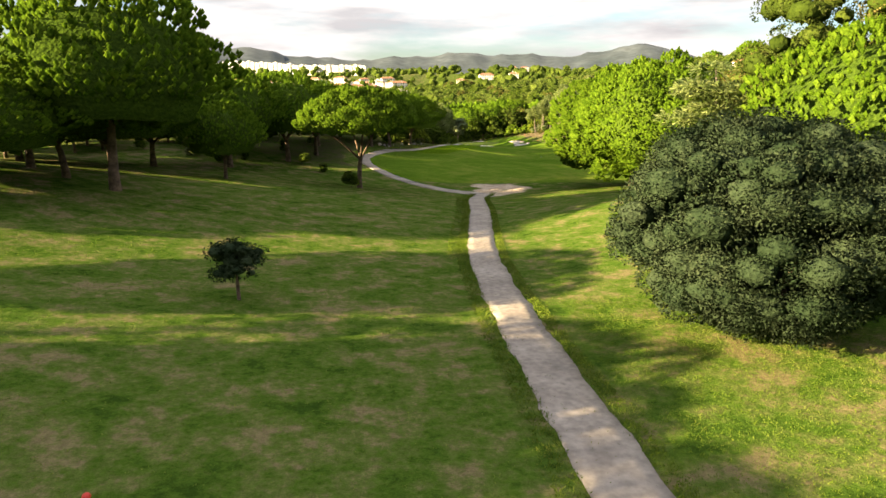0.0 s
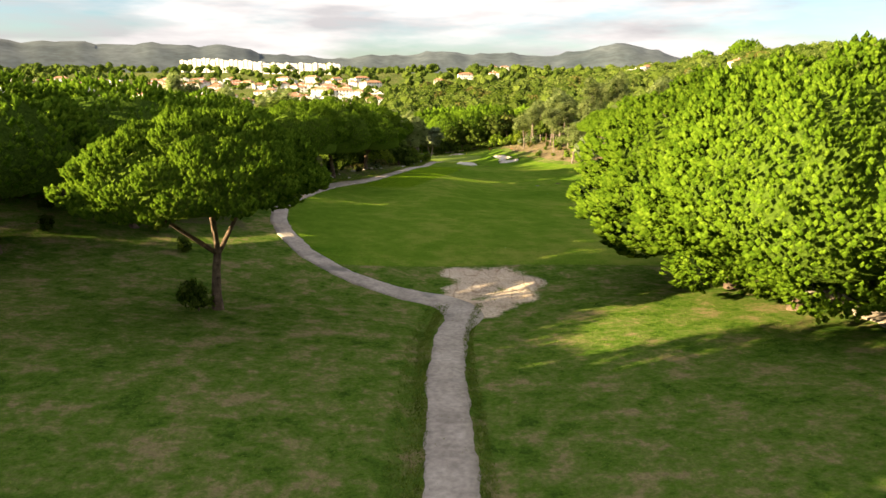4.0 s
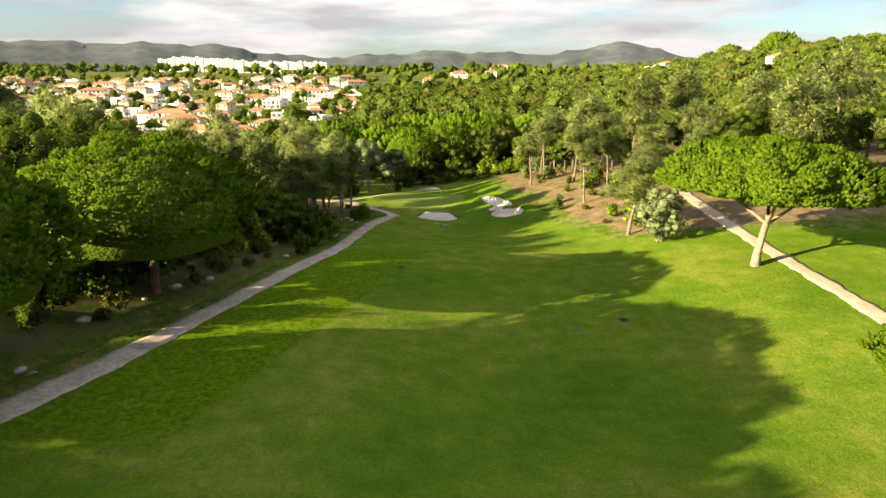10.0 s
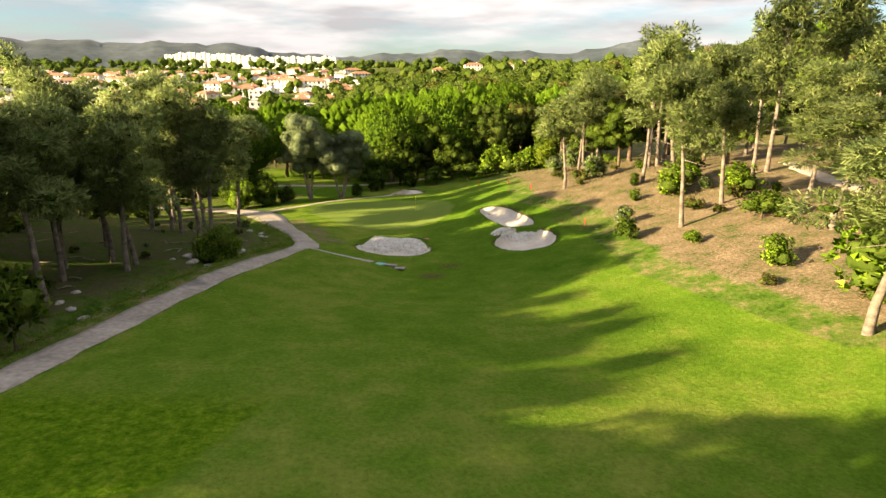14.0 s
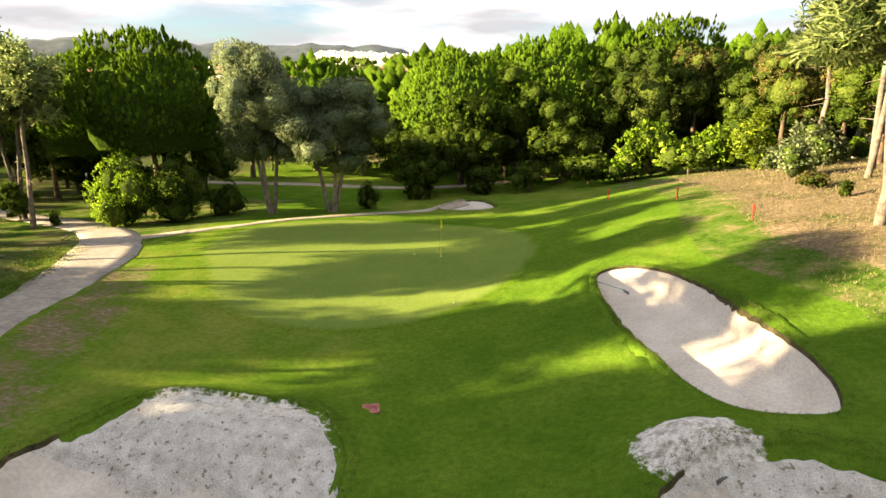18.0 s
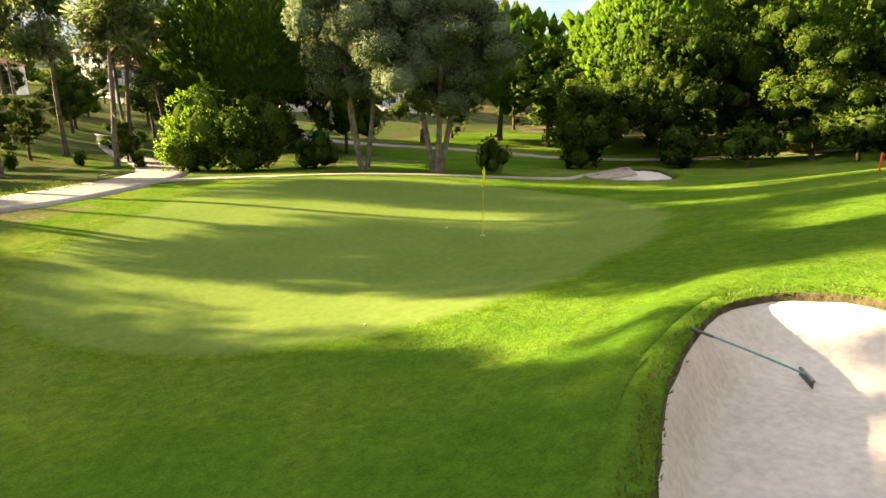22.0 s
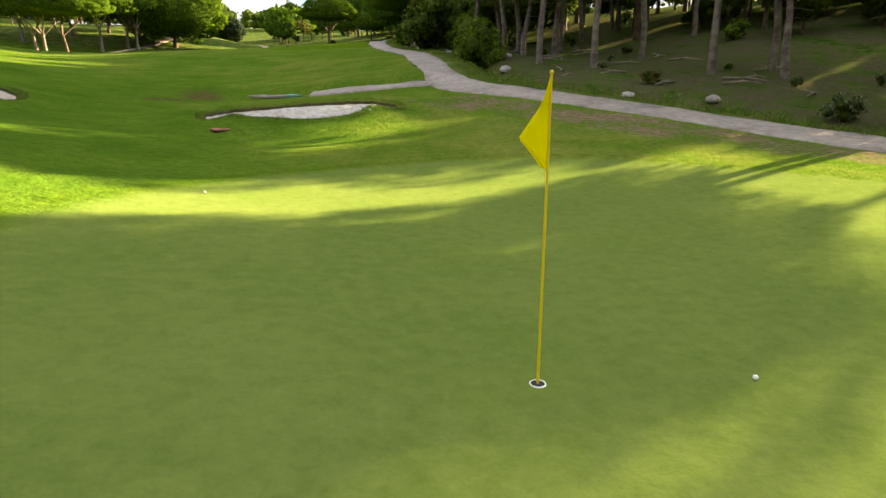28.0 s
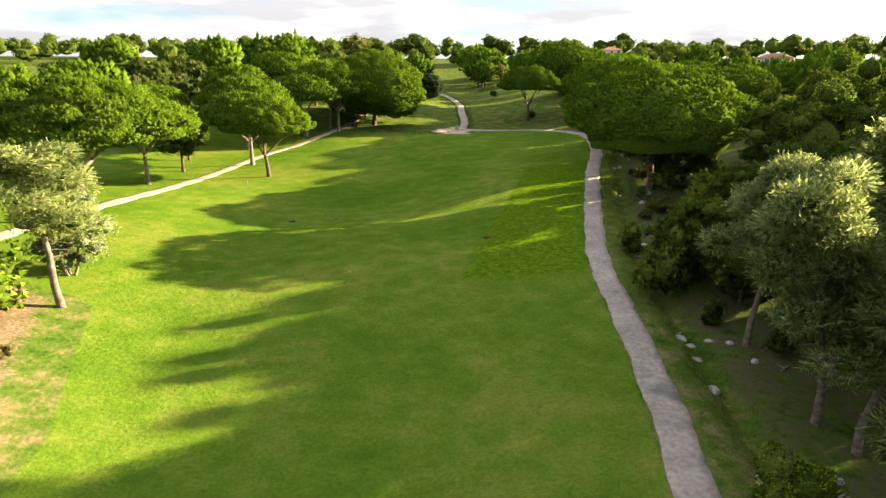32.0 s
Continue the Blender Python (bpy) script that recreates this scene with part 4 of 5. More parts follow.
def maritime_pine(seed, lod="mid"):
    """A tall thin pine, 16 m high, with bare dead snags low down and loose tufts at the top."""
    rng = np.random.default_rng(seed)
    e = thing("maritime_pine", Matrix(), "tall slender pine with a bare trunk and loose needle clumps", "tree")
    lean = rng.uniform(-1.6, 1.6, 2)
    pts = [(0, 0, -0.4)] + [(lean[0] * (t ** 1.5) + rng.uniform(-0.15, 0.15), lean[1] * (t ** 1.5) + rng.uniform(-0.15, 0.15), 15.2 * t) for t in (0.15, 0.35, 0.55, 0.75, 1.0)]
    part("trunk", tube_mesh("trunk", [(pts, (0.26, 0.21, 0.18, 0.15, 0.11, 0.05))], PINE_BARK, 8), None, e)
    blobs = []
    for k in range(18 if lod == "near" else 14):
        t = rng.uniform(0.42 if lod == "near" else 0.55, 1.0)
        z = 15.2 * t
        a, r = rng.uniform(0, 6.28), rng.uniform(0.6, 3.4) * (1.3 - t * 0.7)
        b = Vector((lean[0] * t ** 1.5, lean[1] * t ** 1.5, z - 0.6))
        c = b + Vector((math.cos(a) * r, math.sin(a) * r, rng.uniform(0.3, 1.2)))
        if k % 2 == 0 or lod == "near":
            part("limb", tube_mesh("limb", [((tuple(b), tuple(b.lerp(c, 0.5) + Vector((0, 0, 0.15))), tuple(c)), (0.07, 0.05, 0.03))], PINE_BARK, 5), None, e)
        s = rng.uniform(0.8, 1.35)
        blobs.append((tuple(c), (s * 1.25, s * 1.25, s * 0.75)))
        if k % 2 == 0:
            blobs.append(((c.x + rng.uniform(-1, 1), c.y + rng.uniform(-1, 1), c.z + rng.uniform(-0.3, 0.7)), (s * 0.8, s * 0.8, s * 0.5)))
    for k in range(5):
        t = rng.uniform(0.25, 0.6)
        b = Vector((lean[0] * t ** 1.5, lean[1] * t ** 1.5, 15.2 * t))
        a, r = rng.uniform(0, 6.28), rng.uniform(0.8, 2.2)
        c = b + Vector((math.cos(a) * r, math.sin(a) * r, rng.uniform(-0.5, 0.4)))
        part("dead_branch", tube_mesh("dead_branch", [((tuple(b), tuple(c)), (0.045, 0.015))], BARK_PALE, 4), None, e)
    per, cnt, ln, w = {"near": (4.2, 11, 0.55, 0.075), "mid": (2.4, 8, 0.66, 0.13)}[lod]
    part("crown", leafy("crown", rng, blobs, PINE_SOFT, per, cnt, ln, w, 0.9, True, 0.34, -0.9, BALL0, None, (), LEAF_PUFF), None, e)
    return e


def leaf_tree(seed, kind, mat, label, tall, wide, low, n, lod="mid", stems=1, bark=None):
    """A round-crowned tree of clumps; low: height of the crown's foot."""
    rng = np.random.default_rng(seed)
    e = thing(kind, Matrix(), label, "tree")
    for k in range(stems):
        a = k * 2.4 + rng.uniform(0, 1)
        sp = 0.0 if stems == 1 else wide * 0.35
        pts = [(0.12 * math.cos(a) * (stems > 1), 0.12 * math.sin(a) * (stems > 1), -0.4), (sp * 0.4 * math.cos(a), sp * 0.4 * math.sin(a), low * 0.6 + 0.4), (sp * math.cos(a), sp * math.sin(a), tall * 0.7)]
        part("trunk", tube_mesh("trunk", [(pts, (0.03 * tall / (1 + 0.3 * (stems - 1)), 0.022 * tall / (1 + 0.3 * (stems - 1)), 0.008 * tall))], bark or BARK, 8), None, e)
    blobs = []
    for k in range(int(n * 1.5) if n < 100 else n):
        d = unit(rng.normal(0, 1, 3))
        q = rng.uniform(0.45, 0.85) if n < 100 else rng.uniform(0.72, 0.86)
        s = rng.uniform(0.15, 0.28) * wide * (0.72 if n > 100 else 1)
        zc = (tall + low) / 2
        blobs.append(((d[0] * wide * q, d[1] * wide * q, zc + d[2] * (tall - low) / 2 * q * 1.05), (s * 1.15, s * 1.15, s * 0.9)))
    blobs.append(((0, 0, (tall + low) / 2), (wide * 0.55, wide * 0.55, (tall - low) * 0.32)))
    per, cnt, ln, w = {"near": (19.0, 6, 0.19, 0.075), "mid": (5.2, 6, 0.25, 0.11), "far": (1.5, 6, 0.55, 0.26)}[lod]
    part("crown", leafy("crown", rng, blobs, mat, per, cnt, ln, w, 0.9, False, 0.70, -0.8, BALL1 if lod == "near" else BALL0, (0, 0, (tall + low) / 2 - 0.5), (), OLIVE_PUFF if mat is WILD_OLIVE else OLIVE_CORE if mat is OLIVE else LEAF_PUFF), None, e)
    return e


def shrub(seed, mat, label, lod="mid", n=9):
    """A low bush about 2 m high and 1.5 m in radius."""
    rng = np.random.default_rng(seed)
    e = thing("shrub", Matrix(), label, "shrub")
    blobs = []
    for k in range(n):
        a, r = rng.uniform(0, 6.28), rng.uniform(0.1, 1.0)
        s = rng.uniform(0.4, 0.65)
        blobs.append(((math.cos(a) * r, math.sin(a) * r, 0.3 + rng.uniform(0.1, 1.25) * (1.2 - 0.5 * r)), (s, s, s)))
    per, cnt, ln, w = {"near": (22, 7, 0.13, 0.06), "mid": (6, 6, 0.28, 0.17)}[lod]
    part("stem", tube_mesh("stem", [(((0, 0, -0.2), (0.1, 0.05, 0.8)), (0.07, 0.03))], BARK, 5), None, e)
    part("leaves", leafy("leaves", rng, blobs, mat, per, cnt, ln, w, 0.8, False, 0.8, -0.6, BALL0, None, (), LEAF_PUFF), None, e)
    return e


def young_pine(seed):
    """A soft conical young pine, 5 m high, with foliage to the ground."""
    rng = np.random.default_rng(seed)
    e = thing("young_pine", Matrix(), "young conical pine with soft yellow-green needles", "tree")
    part("trunk", tube_mesh("trunk", [(((0, 0, -0.3), (0.05, 0, 2.5), (0, 0.05, 4.8)), (0.09, 0.06, 0.02))], BARK, 6), None, e)
    blobs = []
    for k in range(26):
        t = (k + 0.5) / 26
        r = 1.7 * (1 - t) ** 0.8 * rng.uniform(0.6, 1.0)
        s = 0.30 + 0.38 * (1 - t)
        blobs.append(((math.cos(k * 2.4) * r, math.sin(k * 2.4) * r, 0.4 + 4.5 * t), (s, s, s * 1.1)))
    part("crown", leafy("crown", rng, blobs, YOUNG, 6, 8, 0.34, 0.09, 0.6, True, 0.6, -0.8, BALL0, None, (), LEAF_PUFF), None, e)
    return e


YOUNG = foliage("young_pine_needles", (0.09, 0.14, 0.012), (0.20, 0.28, 0.025), (0.34, 0.42, 0.06), 0.45)


def place(kind, x, y, tall=1.0, wide=1.0, turn=None, seed=0, label="", group="", sink=0.0):
    """Puts a copy of a model tree on the ground; tall and wide: factors. The first copy is the model itself."""
    variants = TREES[kind]
    rng = random.Random(int(x * 131 + y * 17) + seed)
    src = variants[rng.randrange(len(variants))]
    t = rng.uniform(0, 6.28) if turn is None else turn
    m = Matrix.Translation((x, y, ground_z(x, y) - sink)) @ Matrix.Rotation(t, 4, "Z") @ Matrix.Diagonal((wide, wide, tall, 1))
    ob = copy_thing(src, m)
    if label:
        ob["label"] = label
    if group:
        ob["group"] = group
    return ob


TREES["stone_near"] = [stone_pine(11, "near"), stone_pine(12, "near")]
TREES["stone_dome"] = [stone_pine(15, "near", dome=True)]
TREES["stone"] = [stone_pine(s, "mid") for s in (21, 22, 23)]
TREES["stone_pale"] = [stone_pine(31, "near", True, True)]
TREES["stone_flat"] = [stone_pine(s, "mid", True, True) for s in (32, 33)]
TREES["stone_red"] = [stone_pine(34, "near", False, True)]
TREES["stone_far"] = [stone_pine(s, "far") for s in (41, 42)]
TREES["pine"] = [maritime_pine(s) for s in (51, 52, 53, 54)]
TREES["pine_near"] = [maritime_pine(s, "near") for s in (55, 56)]
TREES["broad"] = [leaf_tree(s, "broadleaf_tree", BROAD, "dense dark green broadleaf tree", 10, 4.2, 1.5, 22) for s in (61, 62, 63)]
TREES["broad_low"] = [leaf_tree(s, "broadleaf_tree", BROAD, "dense broadleaf tree with foliage down to the ground", 8, 4.0, 0.2, 30) for s in (65, 66)]
TREES["wood"] = [leaf_tree(s, "woodland_tree", FOREST, "olive-green woodland tree with a rounded crown", 11, 4.2, 1.8, 20) for s in (71, 72, 73)]
TREES["wood_far"] = [leaf_tree(s, "woodland_tree", FOREST, "olive-green woodland tree with a rounded crown", 11, 4.2, 1.2, 16, "far") for s in (74, 75)]
TREES["broad_far"] = [leaf_tree(s, "broadleaf_tree", BROAD, "dense dark green broadleaf tree", 10, 4.2, 0.6, 16, "far") for s in (67, 68)]
TREES["tawny"] = [leaf_tree(81, "woodland_tree", TAWNY, "tall tree with tawny brown-green foliage", 12, 4.6, 3.0, 22)]
TREES["olive"] = [leaf_tree(s, "olive_tree", OLIVE, "grey-green olive tree with several pale stems", 11, 4.8, 3.2, 34, "near", 3, BARK_PALE) for s in (91, 92)]
TREES["olive_bush"] = [leaf_tree(93, "olive_tree", OLIVE, "silvery olive with foliage down to the ground", 7.5, 3.4, 0.2, 40, "mid", 3, BARK_PALE)]
TREES["olive_round"] = [leaf_tree(95, "wild_olive", WILD_OLIVE, "large dense rounded grey-green wild olive bush", 9, 5.6, 0.1, 230, "near", 3)]
TREES["small_olive"] = [leaf_tree(97, "sapling", WILD_OLIVE, "small dark round-headed olive sapling on the rough", 3.0, 1.25, 0.9, 22, "near")]
TREES["bush_bright"] = [shrub(s, BUSH, "bright yellow-green leafy shrub") for s in (101, 102)]
TREES["bush_dark"] = [shrub(s, BROAD, "dense dark green leafy shrub") for s in (105, 106)]
TREES["bush_grey"] = [shrub(s, OLIVE, "low grey-green scrubby bush") for s in (108,)]
TREES["fine_bright"] = [shrub(121, BUSH, "bright yellow-green leafy shrub", "near", 16)]
TREES["fine_dark"] = [shrub(122, BROAD, "dense dark green leafy shrub", "near", 16)]
TREES["bush_straw"] = [shrub(s, TAWNY, "dry tawny scrub bush") for s in (110,)]
TREES["young_pine"] = [young_pine(s) for s in (112, 113)]
MODELS = [o for v in TREES.values() for o in v]

# stone pines on the western side: x, y, height, crown radius
WEST_PINES = [(-38, 56, 9.5, 8), (-33, 53, 10.5, 7), (-27.9, 51.2, 16.2, 9.6), (-37, 68, 10.5, 8.5), (-40, 84, 12, 9), (-33, 94, 14.6, 9.5), (-27, 106, 14.6, 9.5),
              (-24.6, 118, 13.2, 8.8), (-27, 132, 12, 9.2), (-41, 132, 9, 9), (-42, 112, 9, 9), (-17.0, 144.4, 12.3, 7.2), (-25, 148, 9.8, 7.5), (-13.8, 156, 13.6, 9.2), (-33, 43, 8.5, 7), (-36, 22, 9.5, 7), (-34, 7, 9, 7), (-40, -8, 12, 8), (-48, 44, 10, 9), (-32, -22, 14, 8), (-50, 72, 9.5, 9), (-60, 71, 9.5, 9), (-57, 82, 9.5, 9)]
for x, y, h, r in WEST_PINES:
    near = (x, y) in ((-13.8, 156), (-17.0, 144.4))
    place("stone_near" if near else "stone", x, y, h / 14.6, r / 8.2, group="pines beside the cart path")
place("stone_near", -9.8, 177.0, 13.4 / 14.6, 9.8 / 8.2, group="pines beside the cart path", label="tall stone pine with a high dense crown")
place("stone_red", -11.9, 85.2, 0.99, 0.96, group="pines beside the cart path", label="forked stone pine with a broad dense crown")
place("stone", -26.8, 74.5, 0.62, 0.62, label="short stone pine with a low uneven crown", group="pines beside the cart path")
# eastern side
EAST_PINES = [(28.2, 90.6, 16.6, 12.4), (28.4, 82.4, 16.4, 10.6), (36, 80, 14, 8), (38.5, 96, 16, 8), (43, 104, 14, 8), (53.6, 114.4, 15, 8.6), (36, 100, 15, 7), (47.7, 135.4, 13, 8), (56.8, 158.6, 12, 7), (60, 96, 14, 8), (52, 84, 15, 8.5), (64, 172, 13, 9), (70, 120, 13, 7)]
for x, y, h, r in EAST_PINES:
    place("stone_dome" if y < 93 and x < 30 else "stone_flat", x, y, h / 14, r / 8.2, group="pines beside the dirt path", sink=0.4 if y < 93 and x < 30 else 0.0)
place("stone_red", 42.1, 147.6, 12.4 / 14, 7.0 / 8.2, label="stone pine with a reddish trunk and a flat-topped crown", group="pines beside the dirt path")
place("stone_pale", 50.4, 187.6, 1.0, 10 / 8.2, label="broad stone pine on several pale trunks", group="pines beside the dirt path")
place("broad", 57, 144, 1.0, 1.2)
place("broad", 60.6, 130.7, 1.0, 1.0)
place("stone_far", 318, 660, 1.5, 1.7, label="large umbrella pine on the wooded ridge")
place("stone_far", 290, 690, 1.2, 1.3, label="umbrella pine on the wooded ridge")
place("small_olive", -10.0, 28.0, 1.05, 1.2)
place("olive_round", 13.2, 24.5, 1.0, 1.08)
# trees round the first stretch
for x, y, k, h, w in [(27, 61.5, "pine", 0.75, 1.3), (34, 68, "tawny", 1.1, 1.2), (30, 52, "wood", 1.6, 1.5), (36, 44, "tawny", 1.6, 1.5), (27, 38, "stone", 0.85, 0.9), (42, 58, "wood", 1.5, 1.5), (45, 74, "wood", 1.2, 1.3)]:
    place(k, x, y, h, w)
# thin pines and woods west of the green
for x, y, h in [(-6, 222.5, 16), (-8.2, 241, 17), (-0.9, 235.0, 17), (1.3, 232.4, 15), (-1.2, 222.1, 14.5), (-3.9, 225.2, 15), (-2.9, 252.0, 14.5), (-6.8, 251.2, 14.5), (-12, 254.8, 21), (-14.7, 261.4, 21), (-7.4, 230.9, 16), (-4.8, 240.2, 16), (-27.8, 255, 22), (-22.9, 248, 16), (-29, 267.6, 16), (-24.6, 269.4, 16), (-19.4, 272, 16), (-15, 268.5, 15), (-12, 216, 15), (-2.0, 214, 13), (-5.5, 212, 12), (-9, 213.5, 14), (-4, 219, 14), 
                (-16, 226, 16), (-36, 250, 15), (-1.7, 224.4, 9.5), (-7, 243, 10.3)]:
    place("pine_near" if x > -9 else "pine", x, y, h * 0.88 / 15.8, 0.9, group="thin pines west of the green")
for x, y, h in [(42.9, 207.3, 10.7), (43, 231.6, 13.2), (48.6, 236.5, 14), (38, 258.3, 11), (46, 252, 13), (50, 262, 15), (56, 246, 13), (54, 232, 11), (60, 222, 11), (44, 274, 13), (56, 275, 15), (62, 260, 14), (50, 222, 9)]:
    place("pine_near" if y < 240 else "pine", x, y, h / 15.8, 1.15 if h < 11 else 0.95, group="thin pines east of the green")
place("olive", 0.9, 276.6, 1.25, 1.0)
place("olive", 5.6, 278.2, 1.0, 1.1)
place("olive_bush", 45.1, 201.7, 1.0, 1.0, label="silvery olive tree on pine-strewn soil")
place("stone", -11.4, 279, 1.05, 0.8)
place("stone", -20, 284, 1.0, 0.9)
for x, y, k, h, w in [(-3.5, 203, "broad_low", 0.75, 0.75), (1.2, 206.5, "bush_dark", 2.2, 1.9), (-0.6, 204.5, "bush_dark", 2.6, 2.1), (-8.6, 193.0, "young_pine", 1.05, 1.2), (-7.0, 199.0, "young_pine", 0.9, 1.0), (-11.8, 190.5, "young_pine", 0.9, 1.2), (-5.4, 196.4, "young_pine", 0.55, 0.8), (-11, 199.5, "broad_low", 0.85, 0.85), (-7.5, 206.5, "broad_low", 0.9, 0.8), (-12, 204, "broad_low", 1.0, 1.0), (-11, 195, "broad_low", 0.8, 0.8), (-0.5, 197, "bush_dark", 1.3, 1.2), (-7.5, 188, "bush_straw", 0.9, 1.2), (46.4, 210.5, "bush_bright", 2.2, 2.6), (-8.9, 270.8, "fine_bright", 2.7, 2.1), (-5.9, 273, "fine_dark", 2.6, 2.4), (10.3, 290, "bush_dark", 1.9, 2.0), (-3.0, 276.0, "fine_dark", 1.4, 1.2), (7.6, 281.5, "fine_dark", 1.2, 0.9), (3.4, 228.0, "fine_bright", 1.7, 1.6),
                      (-12.9, 84.2, "bush_dark", 1.25, 1.05), (-1.5, 250.5, "bush_grey", 0.5, 0.6), (38, 292, "bush_bright", 2.2, 2.2), (45, 288, "bush_grey", 1.8, 1.9), (33, 294, "bush_bright", 2.8, 2.6), (40, 276, "bush_grey", 1.2, 1.4), (43, 262, "bush_grey", 1.5, 1.6),
                      (47, 244, "bush_bright", 1.6, 2.0), (50, 248, "bush_dark", 1.4, 1.8), (48, 228, "bush_dark", 1.2, 1.6), (52, 240, "bush_bright", 1.3, 1.8)]:
    place(k, x, y, h, w)
for x, y, h in [(-20, 221, 1.3), (-25, 227, 1.3), (-28, 218, 1.35), (-16.5, 215, 1.2), (-33, 224, 1.35), (-22, 212, 1.3), (-13.5, 222, 1.15)]:
    place("broad", x, y, h, 1.05)

# woods: scattered single trees within reach of the camera
rng = random.Random(5)


def clear(x, y, pts, gap):
    return all((x - a) ** 2 + (y - b) ** 2 > gap * gap for a, b in pts)


def scatter(count, x0, x1, y0, y1, gap, kinds, inside=None, tall=(0.8, 1.25)):
    done = []
    for _ in range(count * 12):
        if len(done) >= count:
            break
        x, y = rng.uniform(x0, x1), rng.uniform(y0, y1)
        if (inside is None or inside(x, y)) and clear(x, y, done, gap):
            done.append((x, y))
            s = rng.uniform(*tall)
            place(rng.choice(kinds), x, y, s, s * rng.uniform(0.9, 1.15))
    return done


scatter(26, -50, -9, 197, 232, 5.0, ["wood", "broad_low", "wood", "bush_bright", "broad_low"], lambda x, y: x < loop_x(y) - 11.5 and not (y > 218 and x > -14), (0.5, 0.9))
scatter(9, -16, -3, 198, 216, 3.6, ["broad_low", "bush_dark"], lambda x, y: -11 < x - loop_x(y) < -6.5, (0.55, 0.85))
scatter(22, -50, -7, 96, 186, 5.0, ["bush_dark", "bush_dark", "bush_grey"], lambda x, y: x < loop_x(y) - 12, (0.6, 1.1))
scatter(9, -40, -13, 206, 228, 5.0, ["pine", "broad", "pine", "wood"], lambda x, y: x < loop_x(y) - 15, (0.7, 0.9))
for x, y, h in [(-12.5, 174, 2.0), (-11, 180, 1.7), (-13.5, 168, 2.1), (-15, 162, 1.9), (-12, 186, 1.8), (-17, 172, 2.2), (-16, 178, 2.0), (-18, 158, 1.7), (-20, 166, 2.2)]:
    place("bush_dark", x, y, h, h * 0.95)
scatter(26, -16, 2, 150, 216, 2.4, ["bush_dark", "bush_grey", "bush_dark", "bush_straw"], lambda x, y: -12 < x - loop_x(y) < -5.2, (0.4, 1.0))
scatter(24, -88, -62, 196, 300, 5.5, ["wood", "broad_low", "wood_far", "wood_far"], None, (0.45, 0.65))
scatter(10, -20, 3, 216, 250, 3.0, ["bush_dark", "bush_grey", "bush_straw"], lambda x, y: -16 < x - loop_x(y) < -6.5, (0.2, 0.4))
scatter(46, -20, 62, 306, 350, 6.5, ["broad_far", "stone_far", "wood_far", "broad_far"], None, (0.9, 1.3))
scatter(34, 36, 60, 204, 292, 2.8, ["bush_straw", "bush_grey", "bush_dark", "bush_bright", "bush_straw"], lambda x, y: x > 38 + 6 * (y < 215) and abs(x - 57) > 3, (0.35, 1.0))
scatter(14, 42, 60, 236, 296, 4.5, ["pine", "tawny", "broad", "pine", "wood"], None, (0.8, 1.2))
for x, y, k, h, w in [(9.5, 294, "broad_low", 1.0, 0.95), (14, 297, "broad_low", 1.35, 1.1), (19, 300, "broad", 1.3, 1.2), (12, 303, "stone", 1.05, 0.95), (24, 298, "broad_low", 1.15, 1.1), (29, 303, "broad", 1.35, 1.2), (22, 306, "stone", 1.1, 1.0),
                      (33, 299, "wood", 1.2, 1.1), (38, 303, "tawny", 1.15, 1.0), (43, 298, "broad_low", 1.2, 1.1), (35, 308, "stone", 1.15, 0.9), (47, 304, "wood", 1.35, 1.2), (52, 297, "pine_near", 1.0, 1.1), (48, 290, "tawny", 0.95, 0.9), (41, 290, "young_pine", 1.0, 1.3), (36, 291, "bush_dark", 1.6, 1.8), (27, 292.5, "bush_dark", 1.7, 2.0),
                      (30.5, 291.5, "bush_bright", 1.6, 1.5), (21, 293, "bush_dark", 1.6, 1.7), (16, 293.5, "bush_dark", 1.4, 1.6), (44, 284, "bush_grey", 1.3, 1.4), (-14, 290, "broad_low", 1.1, 1.0), (-22, 294, "stone", 1.0, 0.9), (-27, 288, "broad_low", 1.0, 1.1), (-34, 292, "broad_low", 1.1, 1.1), (-20, 287, "bush_dark", 1.8, 1.8), (-42, 296, "broad_low", 1.2, 1.2), (-30, 281, "pine_near", 0.95, 1.0)]:
    place(k, x, y, h, w)
scatter(40, 52, 110, 205, 300, 7.0, ["pine", "wood", "wood", "broad", "pine"], lambda x, y: x > 62 - (y - 205) * 0.12)
scatter(26, 58, 120, 20, 96, 8.0, ["wood_far", "stone_far", "wood_far"], None, (0.6, 0.95))
scatter(13, -75, -52, 30, 150, 9.0, ["stone_far", "wood_far", "stone_far"], lambda x, y: not 156 < y + 0.2 * (-40 - x) < 190, (0.55, 0.75))
scatter(26, -70, 90, -75, -22, 9.0, ["stone_far", "wood_far", "tawny", "stone_far"], lambda x, y: abs(x - 6) > 9, (0.8, 1.2))
scatter(14, 70, 125, 100, 190, 9.0, ["wood_far", "stone_far", "pine"], lambda x, y: x > 84, (0.8, 1.2))
scatter(16, -50, -19, 203, 232, 4.8, ["pine", "wood", "broad_low", "pine", "broad"], lambda x, y: x < loop_x(y) - 21, (0.7, 0.9))
scatter(36, -50, -17, 220, 245, 3.3, ["wood", "broad_low", "bush_dark"], lambda x, y: x < loop_x(y) - 25, (0.5, 0.72))
scatter(12, -62, -26, 277, 302, 5.0, ["pine", "broad_low", "wood"], None, (0.7, 0.95))
scatter(9, -84, -56, 258, 284, 4.5, ["pine"], None, (0.95, 1.15))
scatter(34, -80, -46, 84, 178, 5.5, ["wood_far", "stone_far", "broad_far"], None, (0.6, 0.8))
